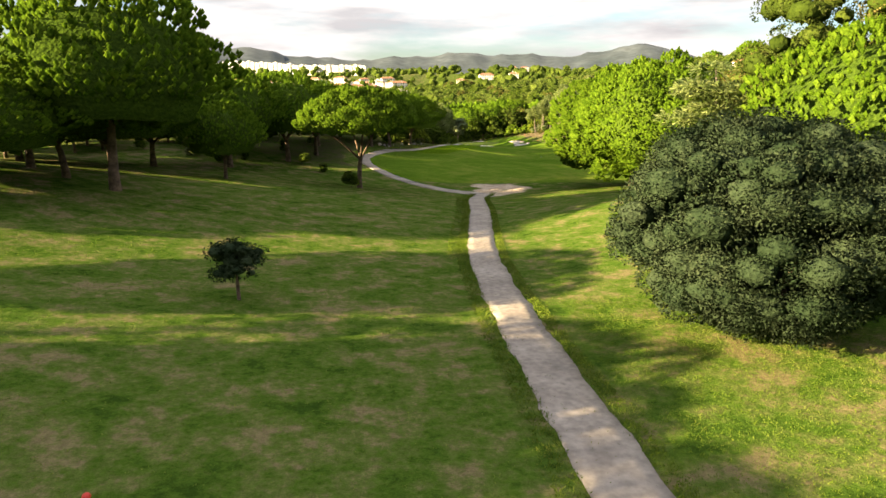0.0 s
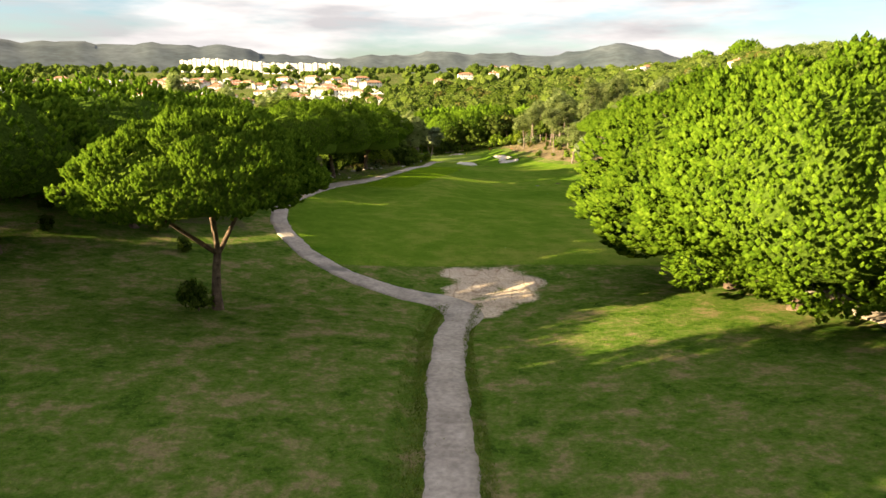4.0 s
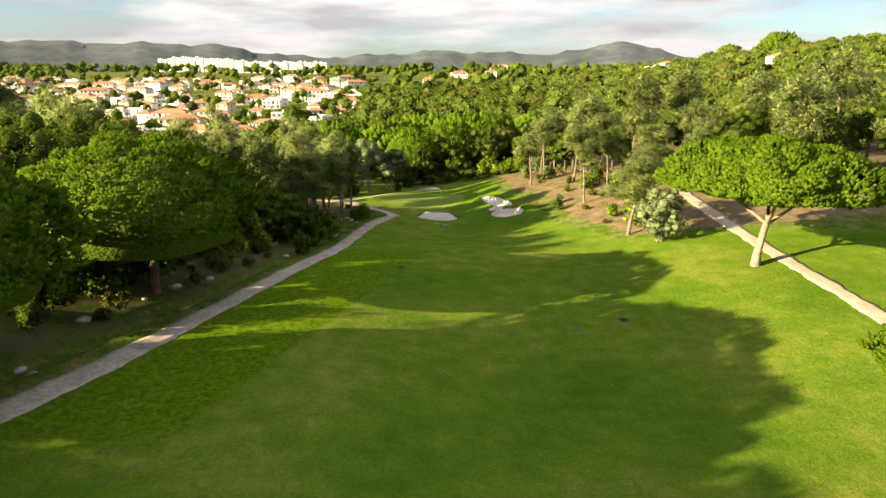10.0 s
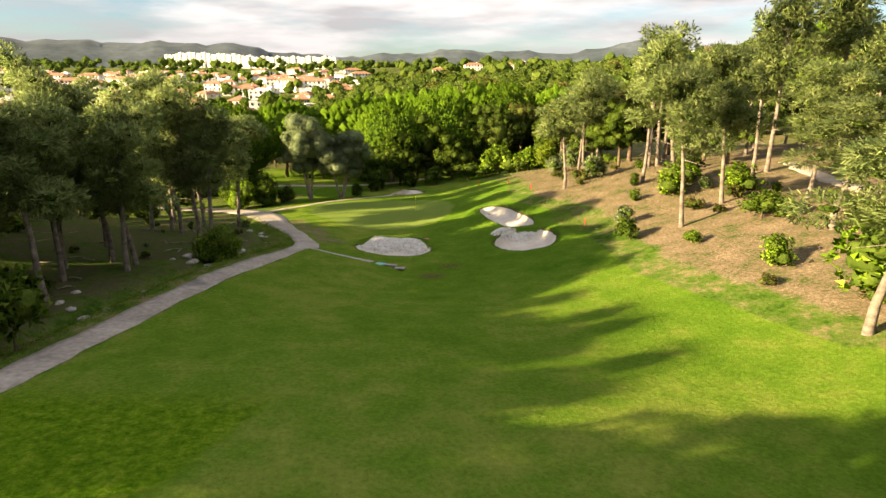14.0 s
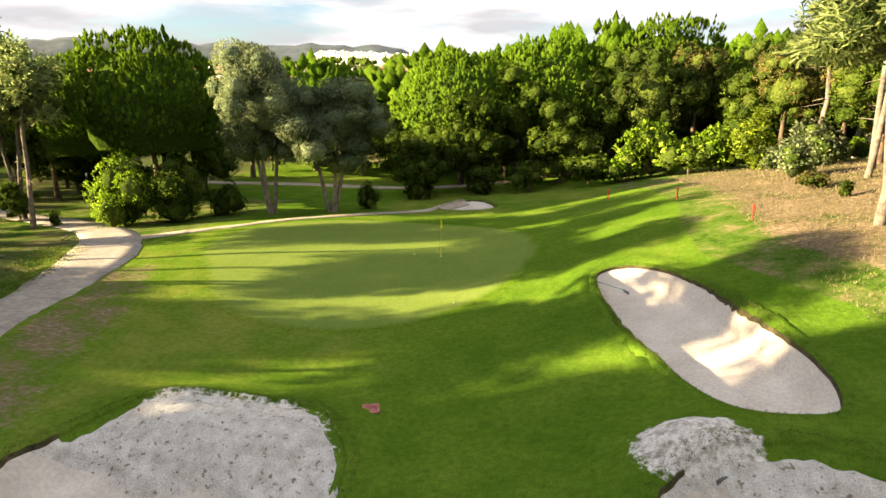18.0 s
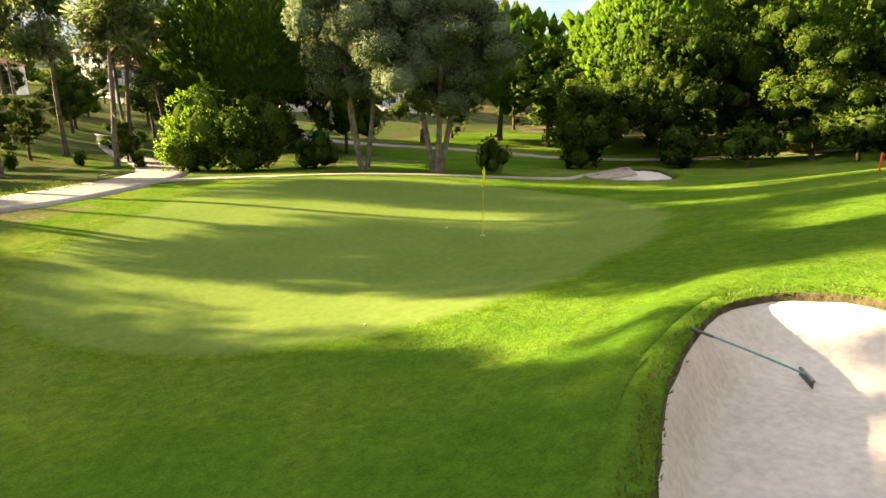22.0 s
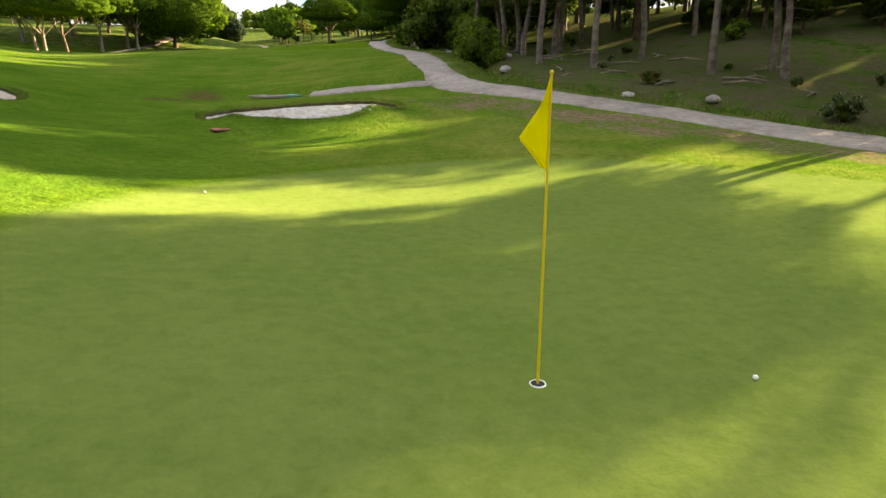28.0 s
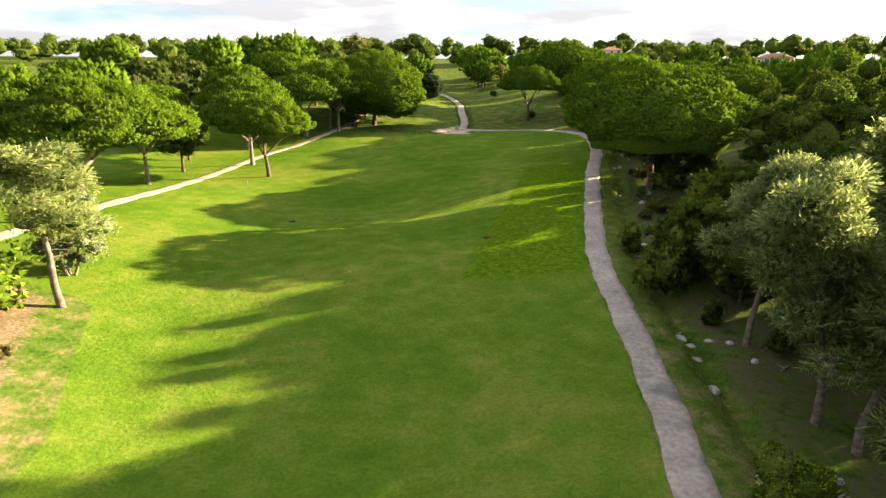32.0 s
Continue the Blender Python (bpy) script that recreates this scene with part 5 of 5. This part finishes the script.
scatter(18, -44, -13, 251, 272, 3.4, ["bush_dark", "broad_low", "bush_dark", "wood"], lambda x, y: x < loop_x(y) - 8, (0.4, 0.58))
for x, y, h in [(-17, 196, 1.2), (-22, 192, 1.3), (-20, 202, 1.25), (-27, 198, 1.35), (-16, 206, 1.1), (-24, 186, 1.3), (-30, 191, 1.35), (-19, 186, 1.1)]:
    place("broad", x, y, h, 1.1)
for o in MODELS:
    for c in (*o.children_recursive, o):
        bpy.data.objects.remove(c)


# ---- far woods ----
def woods(name, label, mat, points, size, seed, leaves=110):
    rs = np.random.default_rng(seed)
    bv, bf = BALL0
    vs, fs, ix, base = [], [], [], 0
    for x, y, s in points:
        z = float(height(np.array([x]), np.array([y]))[0])
        for k in range(3):
            c = np.array([x, y, z + s * rs.uniform(0.8, 1.25)]) + rs.normal(0, s * 0.35, 3) * (1, 1, 0.5)
            r = s * rs.uniform(0.5, 0.75) * np.array([1.1, 1.1, 0.95])
            w = bv * r * 0.88 * (1 + rs.normal(0, 0.10, (len(bv), 1))) + c
            vs.append(w)
            fs.append(bf + base)
            ix.append(np.ones(len(bf), int))
            base += len(w)
            d = unit(rs.normal(0, 1, (leaves // 3, 3)))
            d[:, 2] = np.abs(d[:, 2]) - 0.25
            v, f = sprays(rs, c + d * r * 0.95, unit(d), 3, s * 0.17, s * 0.13, 0.8, True)
            vs.append(v)
            fs.append(f + base)
            ix.append(np.zeros(len(f), int))
            base += len(v)
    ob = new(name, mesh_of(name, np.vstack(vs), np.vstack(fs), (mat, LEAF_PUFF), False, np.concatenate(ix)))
    return tagged(ob, label, "woods", "", "stuff")


def spread_points(count, x0, x1, y0, y1, size, seed, keep=None):
    rs = random.Random(seed)
    out = []
    while len(out) < count:
        x, y = rs.uniform(x0, x1), rs.uniform(y0, y1)
        if keep is None or keep(x, y):
            out.append((x, y, size * rs.uniform(0.75, 1.3)))
    return out


def town_zone(x, y):
    return -520 < x < -30 - (y - 400) * 0.08 and 400 < y < 1000


woods("wooded_valley", "mixed olive-green woodland filling the valley", FOREST, spread_points(560, -40, 330, 350, 720, 6.0, 1, lambda x, y: x > -40), 6, 1)
woods("wooded_slope", "wooded hillside of mixed trees", FOREST, spread_points(650, 95, 480, 150, 700, 6.5, 2, lambda x, y: x > 105 or y > 330), 6, 2)
woods("dark_wood", "dark green pines among the woodland", BROAD, spread_points(320, -60, 400, 345, 800, 6.0, 3), 6, 3)
woods("tawny_wood", "tawny brown trees among the woodland", TAWNY, spread_points(120, 0, 420, 360, 760, 6.0, 4), 6, 4)
woods("distant_wood", "distant wooded plain", FOREST, spread_points(800, -900, 1500, 720, 2200, 9.0, 5, lambda x, y: abs(x) < y * 0.85 and not town_zone(x, y)), 9, 5, 30)
woods("town_trees", "dark green trees between the houses", BROAD, spread_points(330, -520, -40, 330, 1100, 4.6, 6), 5, 6, 45)
woods("western_wood", "woodland beyond the houses", FOREST, spread_points(230, -460, -170, -100, 330, 6.0, 7), 6, 7, 45)
woods("southern_wood", "trees on the rise behind the tee", FOREST, spread_points(240, -300, 320, -320, -80, 6.5, 8), 6, 8, 45)


# ---- houses ----
def hip_roof(w, d, h, rise, over=0.4):
    w, d = w / 2 + over, d / 2 + over
    r = max(w - d, 0.4)
    v = [(-w, -d, h), (w, -d, h), (w, d, h), (-w, d, h), (-r, 0, h + rise), (r, 0, h + rise), (-w, -d, h - 0.2), (w, -d, h - 0.2), (w, d, h - 0.2), (-w, d, h - 0.2)]
    f = [(0, 1, 5, 4), (2, 3, 4, 5), (1, 2, 5, 5), (3, 0, 4, 4), (6, 7, 1, 0), (7, 8, 2, 1), (8, 9, 3, 2), (9, 6, 0, 3), (9, 8, 7, 6)]
    bm = bmesh.new()
    vv = [bm.verts.new(p) for p in v]
    for q in f:
        bm.faces.new([vv[i] for i in dict.fromkeys(q)])
    return bm


def window_mesh(w, h):
    bm = bmesh.new()
    box(bm, 0, 0, 0, w, 0.12, h)
    me = bpy.data.meshes.new("window")
    bm.to_mesh(me)
    bm.free()
    me.materials.append(GLASS_DARK)
    return me


WINDOW, TALL_WINDOW = window_mesh(1.1, 1.3), window_mesh(1.6, 2.0)


def house(w, d, floors, wall_mat, flat, label):
    e = thing("house", Matrix(), label, "house", "houses of the town")
    h = floors * 2.9
    bm = bmesh.new()
    box(bm, 0, 0, h / 2 - 1.0, w, d, h + 2.0, 0, 0.05)
    part("wall", bm, wall_mat, e)
    if flat:
        bm = bmesh.new()
        box(bm, 0, 0, h + 0.1, w + 0.3, d + 0.3, 0.35, 0, 0.04)
        box(bm, w * 0.15, d * 0.1, h + 0.9, w * 0.3, d * 0.35, 1.6, 0, 0.04)
        part("roof", bm, WALL_WHITE, e)
    else:
        part("roof", hip_roof(w, d, h, d * 0.24), TILE, e, "terracotta tiled hip roof")
        bm = bmesh.new()
        box(bm, w * 0.2, d * 0.15, h + d * 0.2, 0.7, 0.7, 1.8, 0, 0.03)
        part("chimney", bm, wall_mat, e)
    for k in range(floors):
        n = max(2, int(w / 3.2))
        for i in range(n):
            x = -w / 2 + (i + 0.5) * w / n
            o = part("window", TALL_WINDOW if (i + k) % 3 == 0 else WINDOW, None, e)
            o.location = (x, -d / 2 - 0.03, k * 2.9 + 1.6)
        o = part("window", WINDOW, None, e)
        o.location, o.rotation_euler = (w / 2 + 0.03, 0.6, k * 2.9 + 1.6), (0, 0, math.pi / 2)
    bm = bmesh.new()
    box(bm, 0.4, -d / 2 - 0.04, 1.05, 1.0, 0.1, 2.1, 0, 0.02)
    part("door", bm, BARK, e)
    return e


HOUSES = [house(12, 9, 2, WALL_WHITE, False, "white rendered house with a terracotta tiled roof"), house(15, 9, 2, WALL_WHITE, False, "long white house with a terracotta tiled roof"),
          house(10, 8, 2, WALL_CREAM, False, "cream rendered house with a terracotta tiled roof"), house(13, 10, 2, WALL_WHITE, True, "white modern house with a flat roof"),
          house(20, 10, 3, WALL_WHITE, False, "white row of houses with a terracotta tiled roof"), house(11, 11, 1, WALL_WHITE, False, "low white house with a terracotta tiled roof")]
hr = random.Random(77)
spots = []
while len(spots) < 225:
    y = 390 + 620 * hr.random() ** 1.25
    x = -20 - (y - 390) * 0.06 - (0.62 * y - 40) * hr.random()
    if all((x - a) ** 2 + ((y - b) * 0.8) ** 2 > 13.5 ** 2 for a, b in spots):
        spots.append((x, y))
spots += [(-58, 322), (-74, 306), (-44, 338), (-96, 312), (-112, 334), (-84, 352), (-130, 300), (-66, 368)]
for x, y in spots:
    k = hr.choice((0, 0, 1, 2, 3, 3, 4, 5))
    copy_thing(HOUSES[k], Matrix.Translation((x, y, ground_z(x, y) + (0 if y > 400 else 0.6))) @ Matrix.Rotation(hr.choice((0, 0.3, -0.4, 1.5, 0.15)) + hr.uniform(-0.1, 0.1), 4, "Z") @ Matrix.Scale(1.0 if y > 400 else 0.95, 4))
for x, y, k, up, t in [(330, 505, 4, 2, -0.5), (352, 520, 3, 3, -0.4), (205, 640, 3, 6, 0), (222, 652, 1, 6, 0.2), (290, 690, 0, 8, 0.1), (330, 720, 3, 8, 0), (370, 740, 0, 9, 0.2), (262, 560, 5, 7, 0.3), (-76, -150, 3, 1, 2.8), (-104, -140, 0, 1, 3.0), (-128, -70, 3, 1, 2.6), (-150, -40, 1, 1, 2.4),
                        (60, -190, 0, 0, 3.3), (160, 1480, 4, 6, 0), (190, 1500, 4, 6, 0), (60, 900, 4, 6, 0.1), (110, 1000, 1, 7, 0), (20, 760, 2, 8, 0)]:
    copy_thing(HOUSES[k], Matrix.Translation((x, y, ground_z(x, y) + up)) @ Matrix.Rotation(t, 4, "Z"))
for o in HOUSES:
    for c in (*o.children_recursive, o):
        bpy.data.objects.remove(c)


def block(x, y, w, h, turn, steps):
    """One stepped block of the white apartment complex on the far plain."""
    e = thing("apartment_block", Matrix.Translation((x, y, ground_z(x, y))) @ Matrix.Rotation(turn, 4, "Z"), "large white stepped apartment block on the far plain", "building", "apartment blocks")
    for k in range(steps):
        bw = w / steps
        hh = h * (1 - 0.06 * ((k * 7) % 3))
        bm = bmesh.new()
        box(bm, -w / 2 + (k + 0.5) * bw, (k % 2) * 2.0, hh / 2 - 2, bw - 0.3, 13, hh + 4, 0, 0.1)
        part("wall", bm, WALL_WHITE, e)
        for f in range(int(hh / 3.4)):
            for c in range(2):
                o = part("window", BLOCK_WINDOW, None, e)
                o.location = (-w / 2 + (k + 0.28 + 0.44 * c) * bw, (k % 2) * 2.0 - 6.53, 2.2 + f * 3.4)
        bm = bmesh.new()
        box(bm, -w / 2 + (k + 0.4) * bw, (k % 2) * 2.0, hh + 0.6, bw * 0.3, 5, 1.4, 0, 0.05)
        part("stair_tower", bm, WALL_WHITE, e)
    return e


BLOCK_WINDOW = window_mesh(2.6, 1.7)
for i in range(6):
    block(-525 + i * 36, 1490 - i * 20, 33, (27, 30, 29, 26, 25, 22)[i], -0.5, 4)
for i in range(6):
    block(-318 + i * 29, 1345 - i * 6, 27, 21, -0.2, 3)


# ---- the flag and the hole ----
hx, hy = 18.26, 263.6
hz = ground_z(hx, hy)
cup = thing("golf_hole", Matrix.Translation((hx, hy, hz)), "white-lined golf hole cut in the putting green", "golf hole")
bm = bmesh.new()
# flat black disc: the shade inside the cup, painted on the green
bmesh.ops.create_circle(bm, cap_ends=True, segments=32, radius=0.054, matrix=Matrix.Translation((0, 0, 0.006)))
part("opening", bm, BLACK, cup)
vs, fs = [], []
for k in range(32):
    a = 2 * math.pi * k / 32
    for r, z in ((0.053, 0.004), (0.053, 0.009), (0.062, 0.009), (0.064, 0.0)):
        vs.append((math.cos(a) * r, math.sin(a) * r, z))
    for j in range(3):
        fs.append((k * 4 + j, k * 4 + j + 1, ((k + 1) % 32) * 4 + j + 1, ((k + 1) % 32) * 4 + j))
part("rim", mesh_of("rim", vs, fs, (WHITE,)), None, cup, "white rim liner")
stick = thing("flagstick", Matrix.Translation((hx, hy, hz)), "thin yellow flagstick with a limp yellow flag", "flagstick")
part("pole", tube_mesh("pole", [(((0, 0, -0.1), (0, 0, 0.9), (0, 0, 2.2)), (0.011, 0.010, 0.008))], POLE_YELLOW, 10), None, stick)
bm = bmesh.new()
bmesh.ops.create_uvsphere(bm, u_segments=10, v_segments=6, radius=0.014, matrix=Matrix.Translation((0, 0, 2.2)))
part("knob", bm, POLE_YELLOW, stick)
n, m = 12, 20
fd = Vector((0.75, -0.66, 0)).normalized()
fp = Vector((0.66, 0.75, 0))
vs = []
for j in range(m + 1):
    v = j / m
    reach = 0.215 * (min(v / 0.62, 1.0) if v < 0.62 else 1 - (v - 0.62) / 0.38 * 0.82)
    for i in range(n + 1):
        u = i / n
        p = fd * (0.008 + reach * u) + fp * (0.075 * math.sin(u * 4.2 + v * 2) * u ** 0.7 + 0.03 * math.sin(v * 6) * u)
        vs.append((p.x, p.y, 2.18 - 0.60 * v - 0.10 * u * (1 - v)))
fs = [(j * (n + 1) + i, j * (n + 1) + i + 1, (j + 1) * (n + 1) + i + 1, (j + 1) * (n + 1) + i) for j in range(m) for i in range(n)]
part("flag", mesh_of("flag", vs, fs, (YELLOW,)), None, stick, "creased bright yellow cloth")


# ---- small things on the course ----
def small_ball(x, y, r=0.0215):
    bm = bmesh.new()
    bmesh.ops.create_icosphere(bm, subdivisions=3, radius=r, matrix=Matrix.Translation((0, 0, r * 0.9)))
    me = bpy.data.meshes.new("golf_ball")
    bm.to_mesh(me)
    bm.free()
    me.polygons.foreach_set("use_smooth", [True] * len(me.polygons))
    me.materials.append(WHITE)
    ob = new("golf_ball", me)
    ob.location = (x, y, ground_z(x, y))
    return tagged(ob, "small white golf ball lying on the grass", "golf ball", "golf balls")


for x, y in ((16.57, 263.98), (11.9, 109.0), (27.9, 165.0), (20.6, 255.6)):
    small_ball(x, y)


def stake(x, y, tall=0.75, mat=RED, label="short red wooden hazard stake in rough grass"):
    e = thing("marker_stake", Matrix.Translation((x, y, ground_z(x, y))), label, "stake", "marker stakes")
    bm = bmesh.new()
    box(bm, 0, 0, tall / 2 - 0.1, 0.07, 0.07, tall + 0.2, 0.3, 0.008)
    part("post", bm, mat, e)
    bm = bmesh.new()
    bmesh.ops.create_cone(bm, cap_ends=True, segments=4, radius1=0.05, radius2=0.0, depth=0.06, matrix=Matrix.Translation((0, 0, tall + 0.03)) @ Matrix.Rotation(0.3 + math.pi / 4, 4, "Z"))
    part("tip", bm, mat, e)
    return e


for x, y in ((32.2, 272.2), (34.3, 262.6), (28.2, 279.0), (36.6, 240.5)):
    stake(x, y)
stake(43.6, 155.2, 0.6, WHITE, "short white wooden distance stake in the grass")


def grating(x, y, w, mat, label):
    e = thing("drain_cover", Matrix.Translation((x, y, ground_z(x, y) + 0.03)) @ Matrix.Rotation(0.35, 4, "Z"), label, "drain cover")
    bm = bmesh.new()
    for s in (-1, 1):
        box(bm, s * w / 2, 0, 0, 0.06, w + 0.06, 0.05, 0, 0.008)
        box(bm, 0, s * w / 2, 0, w + 0.06, 0.06, 0.05, 0, 0.008)
    part("frame", bm, mat, e)
    for k in range(7):
        bm = bmesh.new()
        box(bm, -w / 2 + (k + 1) * w / 8, 0, 0, w / 14, w, 0.035, 0, 0.006)
        part("bar", bm, mat, e)
    bm = bmesh.new()
    box(bm, 0, 0, -0.05, w, w, 0.04)
    part("pit", bm, RUBBLE, e)
    return e


grating(20.2, 245.4, 0.44, PINK, "faded red square drain grating set in the grass")
grating(27.9, 175.8, 0.5, plain("grey_grating", (0.07, 0.07, 0.09), 0.8), "grey square drain grating set in the fairway")
grating(32.8, 177.7, 0.7, RUBBLE, "dark sunken drain grating in the fairway")
grating(11.5, 191.0, 0.6, RUBBLE, "dark sunken drain grating in the fairway")


def rake(x, y, turn, rise=0.06):
    e = thing("bunker_rake", Matrix.Translation((x, y, ground_z(x, y) + 0.1)) @ Matrix.Rotation(turn, 4, "Z"), "long-handled dark rake lying at the bunker edge", "rake", "bunker rakes")
    part("handle", tube_mesh("handle", [(((0, 0, 0.02), (0, 0.75, 0.04 + rise * 0.5), (0, 1.5, 0.04 + rise)), (0.016, 0.015, 0.014))], TEAL, 7), None, e, "teal handle")
    bm = bmesh.new()
    box(bm, 0, 0, 0.02, 0.40, 0.05, 0.04, 0, 0.01)
    part("head", bm, STEEL, e)
    part("grip", tube_mesh("grip", [(((0, 1.22, 0.04 + rise * 0.81), (0, 1.36, 0.04 + rise * 0.9), (0, 1.52, 0.045 + rise)), (0.021, 0.021, 0.020))], STEEL, 7), None, e, "black grip")
    for k in range(8):
        bm = bmesh.new()
        box(bm, -0.18 + k * 0.0515, 0, -0.04, 0.015, 0.02, 0.09)
        part("tine", bm, STEEL, e)
    return e


rake(27.99, 256.11, 2.08, 0.56)
rake(29.0, 242.6, 0.7)


def boulder(seed, mat):
    rs = np.random.default_rng(seed)
    v, f = BALL2
    w = v * (1, 0.75, 0.5) * (1 + 0.18 * np.array([noise.noise(Vector(p) * 1.3 + Vector((seed, 0, 0))) for p in v])[:, None]) + rs.normal(0, 0.02, v.shape)
    return mesh_of("boulder", w, f, (mat,), False)


STONES = [boulder(s, ROCK) for s in (1, 2, 3)]
sr = random.Random(9)
for k in range(46):
    y = sr.uniform(150, 258)
    x = float(loop_x(np.array([y]))[0]) - sr.uniform(3.0, 6.5)
    ob = new("boulder", STONES[k % 3])
    s = sr.uniform(0.15, 0.55)
    ob.matrix_world = Matrix.Translation((x, y, ground_z(x, y) + s * 0.15)) @ Matrix.Rotation(sr.uniform(0, 6.28), 4, "Z") @ Matrix.Diagonal((s, s, s, 1))
    tagged(ob, "pale rough stone on the ditch bank", "stone", "stones along the ditch")

# dead wood on the wooded slope
for k in range(34):
    y = sr.uniform(205, 266)
    x = float(loop_x(np.array([min(y, 260)]))[0]) - sr.uniform(5.5, 17)
    a, ln = sr.uniform(0, 6.28), sr.uniform(0.8, 2.6)
    z = ground_z(x, y)
    p0, p1 = Vector((0, 0, 0.06)), Vector((math.cos(a) * ln, math.sin(a) * ln, 0))
    p1.z = ground_z(x + p1.x, y + p1.y) - z + 0.08
    me = tube_mesh("fallen_branch", [((p0, p0.lerp(p1, 0.5) + Vector((0.05, 0.08, 0.10)), p1), (0.06, 0.045, 0.02)), ((p0.lerp(p1, 0.5) + Vector((0.05, 0.08, 0.10)), p0.lerp(p1, 0.7) + Vector((0.2, -0.3, 0.25))), (0.03, 0.012))], BARK_PALE, 5)
    ob = new("fallen_branch", me)
    ob.location = (x, y, z)
    tagged(ob, "grey fallen dead branch on the woodland slope", "branch", "fallen branches")

# broken culvert at the end of the branch path
cv = thing("culvert", Matrix.Translation((16.9, 232.4, ground_z(16.9, 232.4))) @ Matrix.Rotation(-0.5, 4, "Z"), "broken concrete culvert slabs with a teal cover", "culvert")
for i, (x, y, sx, sy, mat, nm) in enumerate([(-0.9, 0.0, 0.9, 1.1, TEAL, "cover"), (0.0, 0.5, 1.1, 0.5, CONCRETE, "slab"), (0.3, -0.5, 0.9, 0.4, CONCRETE, "slab"), (1.2, 0.1, 0.8, 0.6, CONCRETE, "slab")]):
    bm = bmesh.new()
    box(bm, x, y, 0.06, sx, sy, 0.12, 0.2 * i, 0.02)
    for q in bm.verts:
        q.co += Vector((noise.noise(q.co * 3.1), noise.noise(q.co * 2.7 + Vector((5, 0, 0))), 0.4 * noise.noise(q.co * 2.3))) * 0.22
    part(nm, bm, mat, cv)

# tee marker
tm = thing("tee_marker", Matrix.Translation((-8.3, 12.1, ground_z(-8.3, 12.1))), "small red and white tee marker on the mown tee", "tee marker")
bm = bmesh.new()
bmesh.ops.create_uvsphere(bm, u_segments=16, v_segments=10, radius=0.1, matrix=Matrix.Translation((0, 0, 0.1)))
part("ball", bm, RED, tm)
part("spike", tube_mesh("spike", [(((0, 0, -0.1), (0, 0, 0.05)), (0.02, 0.02))], WHITE, 6), None, tm)


# ---- rough grass ----
def grass(name, label, pts, tall, wide, mat, seed, per=5):
    rs = np.random.default_rng(seed)
    z = height(pts[:, 0], pts[:, 1])
    at = np.column_stack([pts, z - 0.02])
    v, f = sprays(rs, at, np.tile((0, 0, 1.0), (len(at), 1)), per, tall, wide, 0.5, False)
    return tagged(new(name, mesh_of(name, v, f, (mat,), False)), label, "grass", "", "stuff")


GRASS = foliage("rough_grass_blades", (0.055, 0.098, 0.012), (0.098, 0.150, 0.018), (0.16, 0.19, 0.04), 0.3)
RIM_GRASS = foliage("bunker_rim_blades", (0.045, 0.075, 0.010), (0.085, 0.12, 0.018), (0.15, 0.155, 0.05), 0.3)
STRAW = foliage("dry_grass_blades", (0.09, 0.08, 0.04), (0.155, 0.13, 0.068), (0.23, 0.195, 0.11), 0.25)
gr = np.random.default_rng(4)


def along(line, count, lo, hi, y0, y1):
    k = (line[:, 1] > y0) & (line[:, 1] < y1)
    p = line[k][gr.integers(0, k.sum(), count)]
    return p + np.column_stack([gr.uniform(lo, hi, count), gr.uniform(-0.6, 0.6, count)])


grass("path_verge_grass", "lush green grass tufts along the path verge", np.vstack([along(MAIN_PTS, 5000, -1.9, -1.05, 8, 90), along(MAIN_PTS, 2500, -2.6, -1.1, 40, 90), along(MAIN_PTS, 5000, 1.1, 1.7, 8, 90)]), 0.18, 0.035, GRASS, 1, 4)
grass("rough_grass", "uneven rough grass on the slope below the tee", np.column_stack([gr.uniform(-26, 26, 22000), gr.uniform(10, 92, 22000)]), 0.11, 0.03, GRASS, 2, 3)
grass("verge_tufts", "coarse sunlit grass tufts beside the path", np.column_stack([gr.uniform(6, 17, 12000), gr.uniform(7, 30, 12000)]), 0.13, 0.022, GRASS, 9, 3)
grass("ditch_grass", "green grass along the ditch beside the path", along(LOOP_PTS, 12000, -4.6, -1.3, 150, 262), 0.20, 0.035, GRASS, 3, 4)
grass("bank_straw", "dry straw-coloured grass on the bank", np.column_stack([gr.uniform(34, 52, 14000), gr.uniform(238, 290, 14000)]), 0.22, 0.035, STRAW, 5, 3)
rim = []
for nm in ("west", "middle", "east", "back"):
    cx, cy = BUNKERS[nm][:2]
    th = gr.uniform(0, 6.28, 2600)
    q = gr.uniform(-0.04, 0.30, 2600) + rim_at(nm, th)
    rim.append(np.column_stack([cx + q * np.cos(th), cy + q * np.sin(th)]))
grass("bunker_rim_grass", "short grass overhanging the bunker edges", np.vstack(rim), 0.10, 0.02, RIM_GRASS, 6, 4)
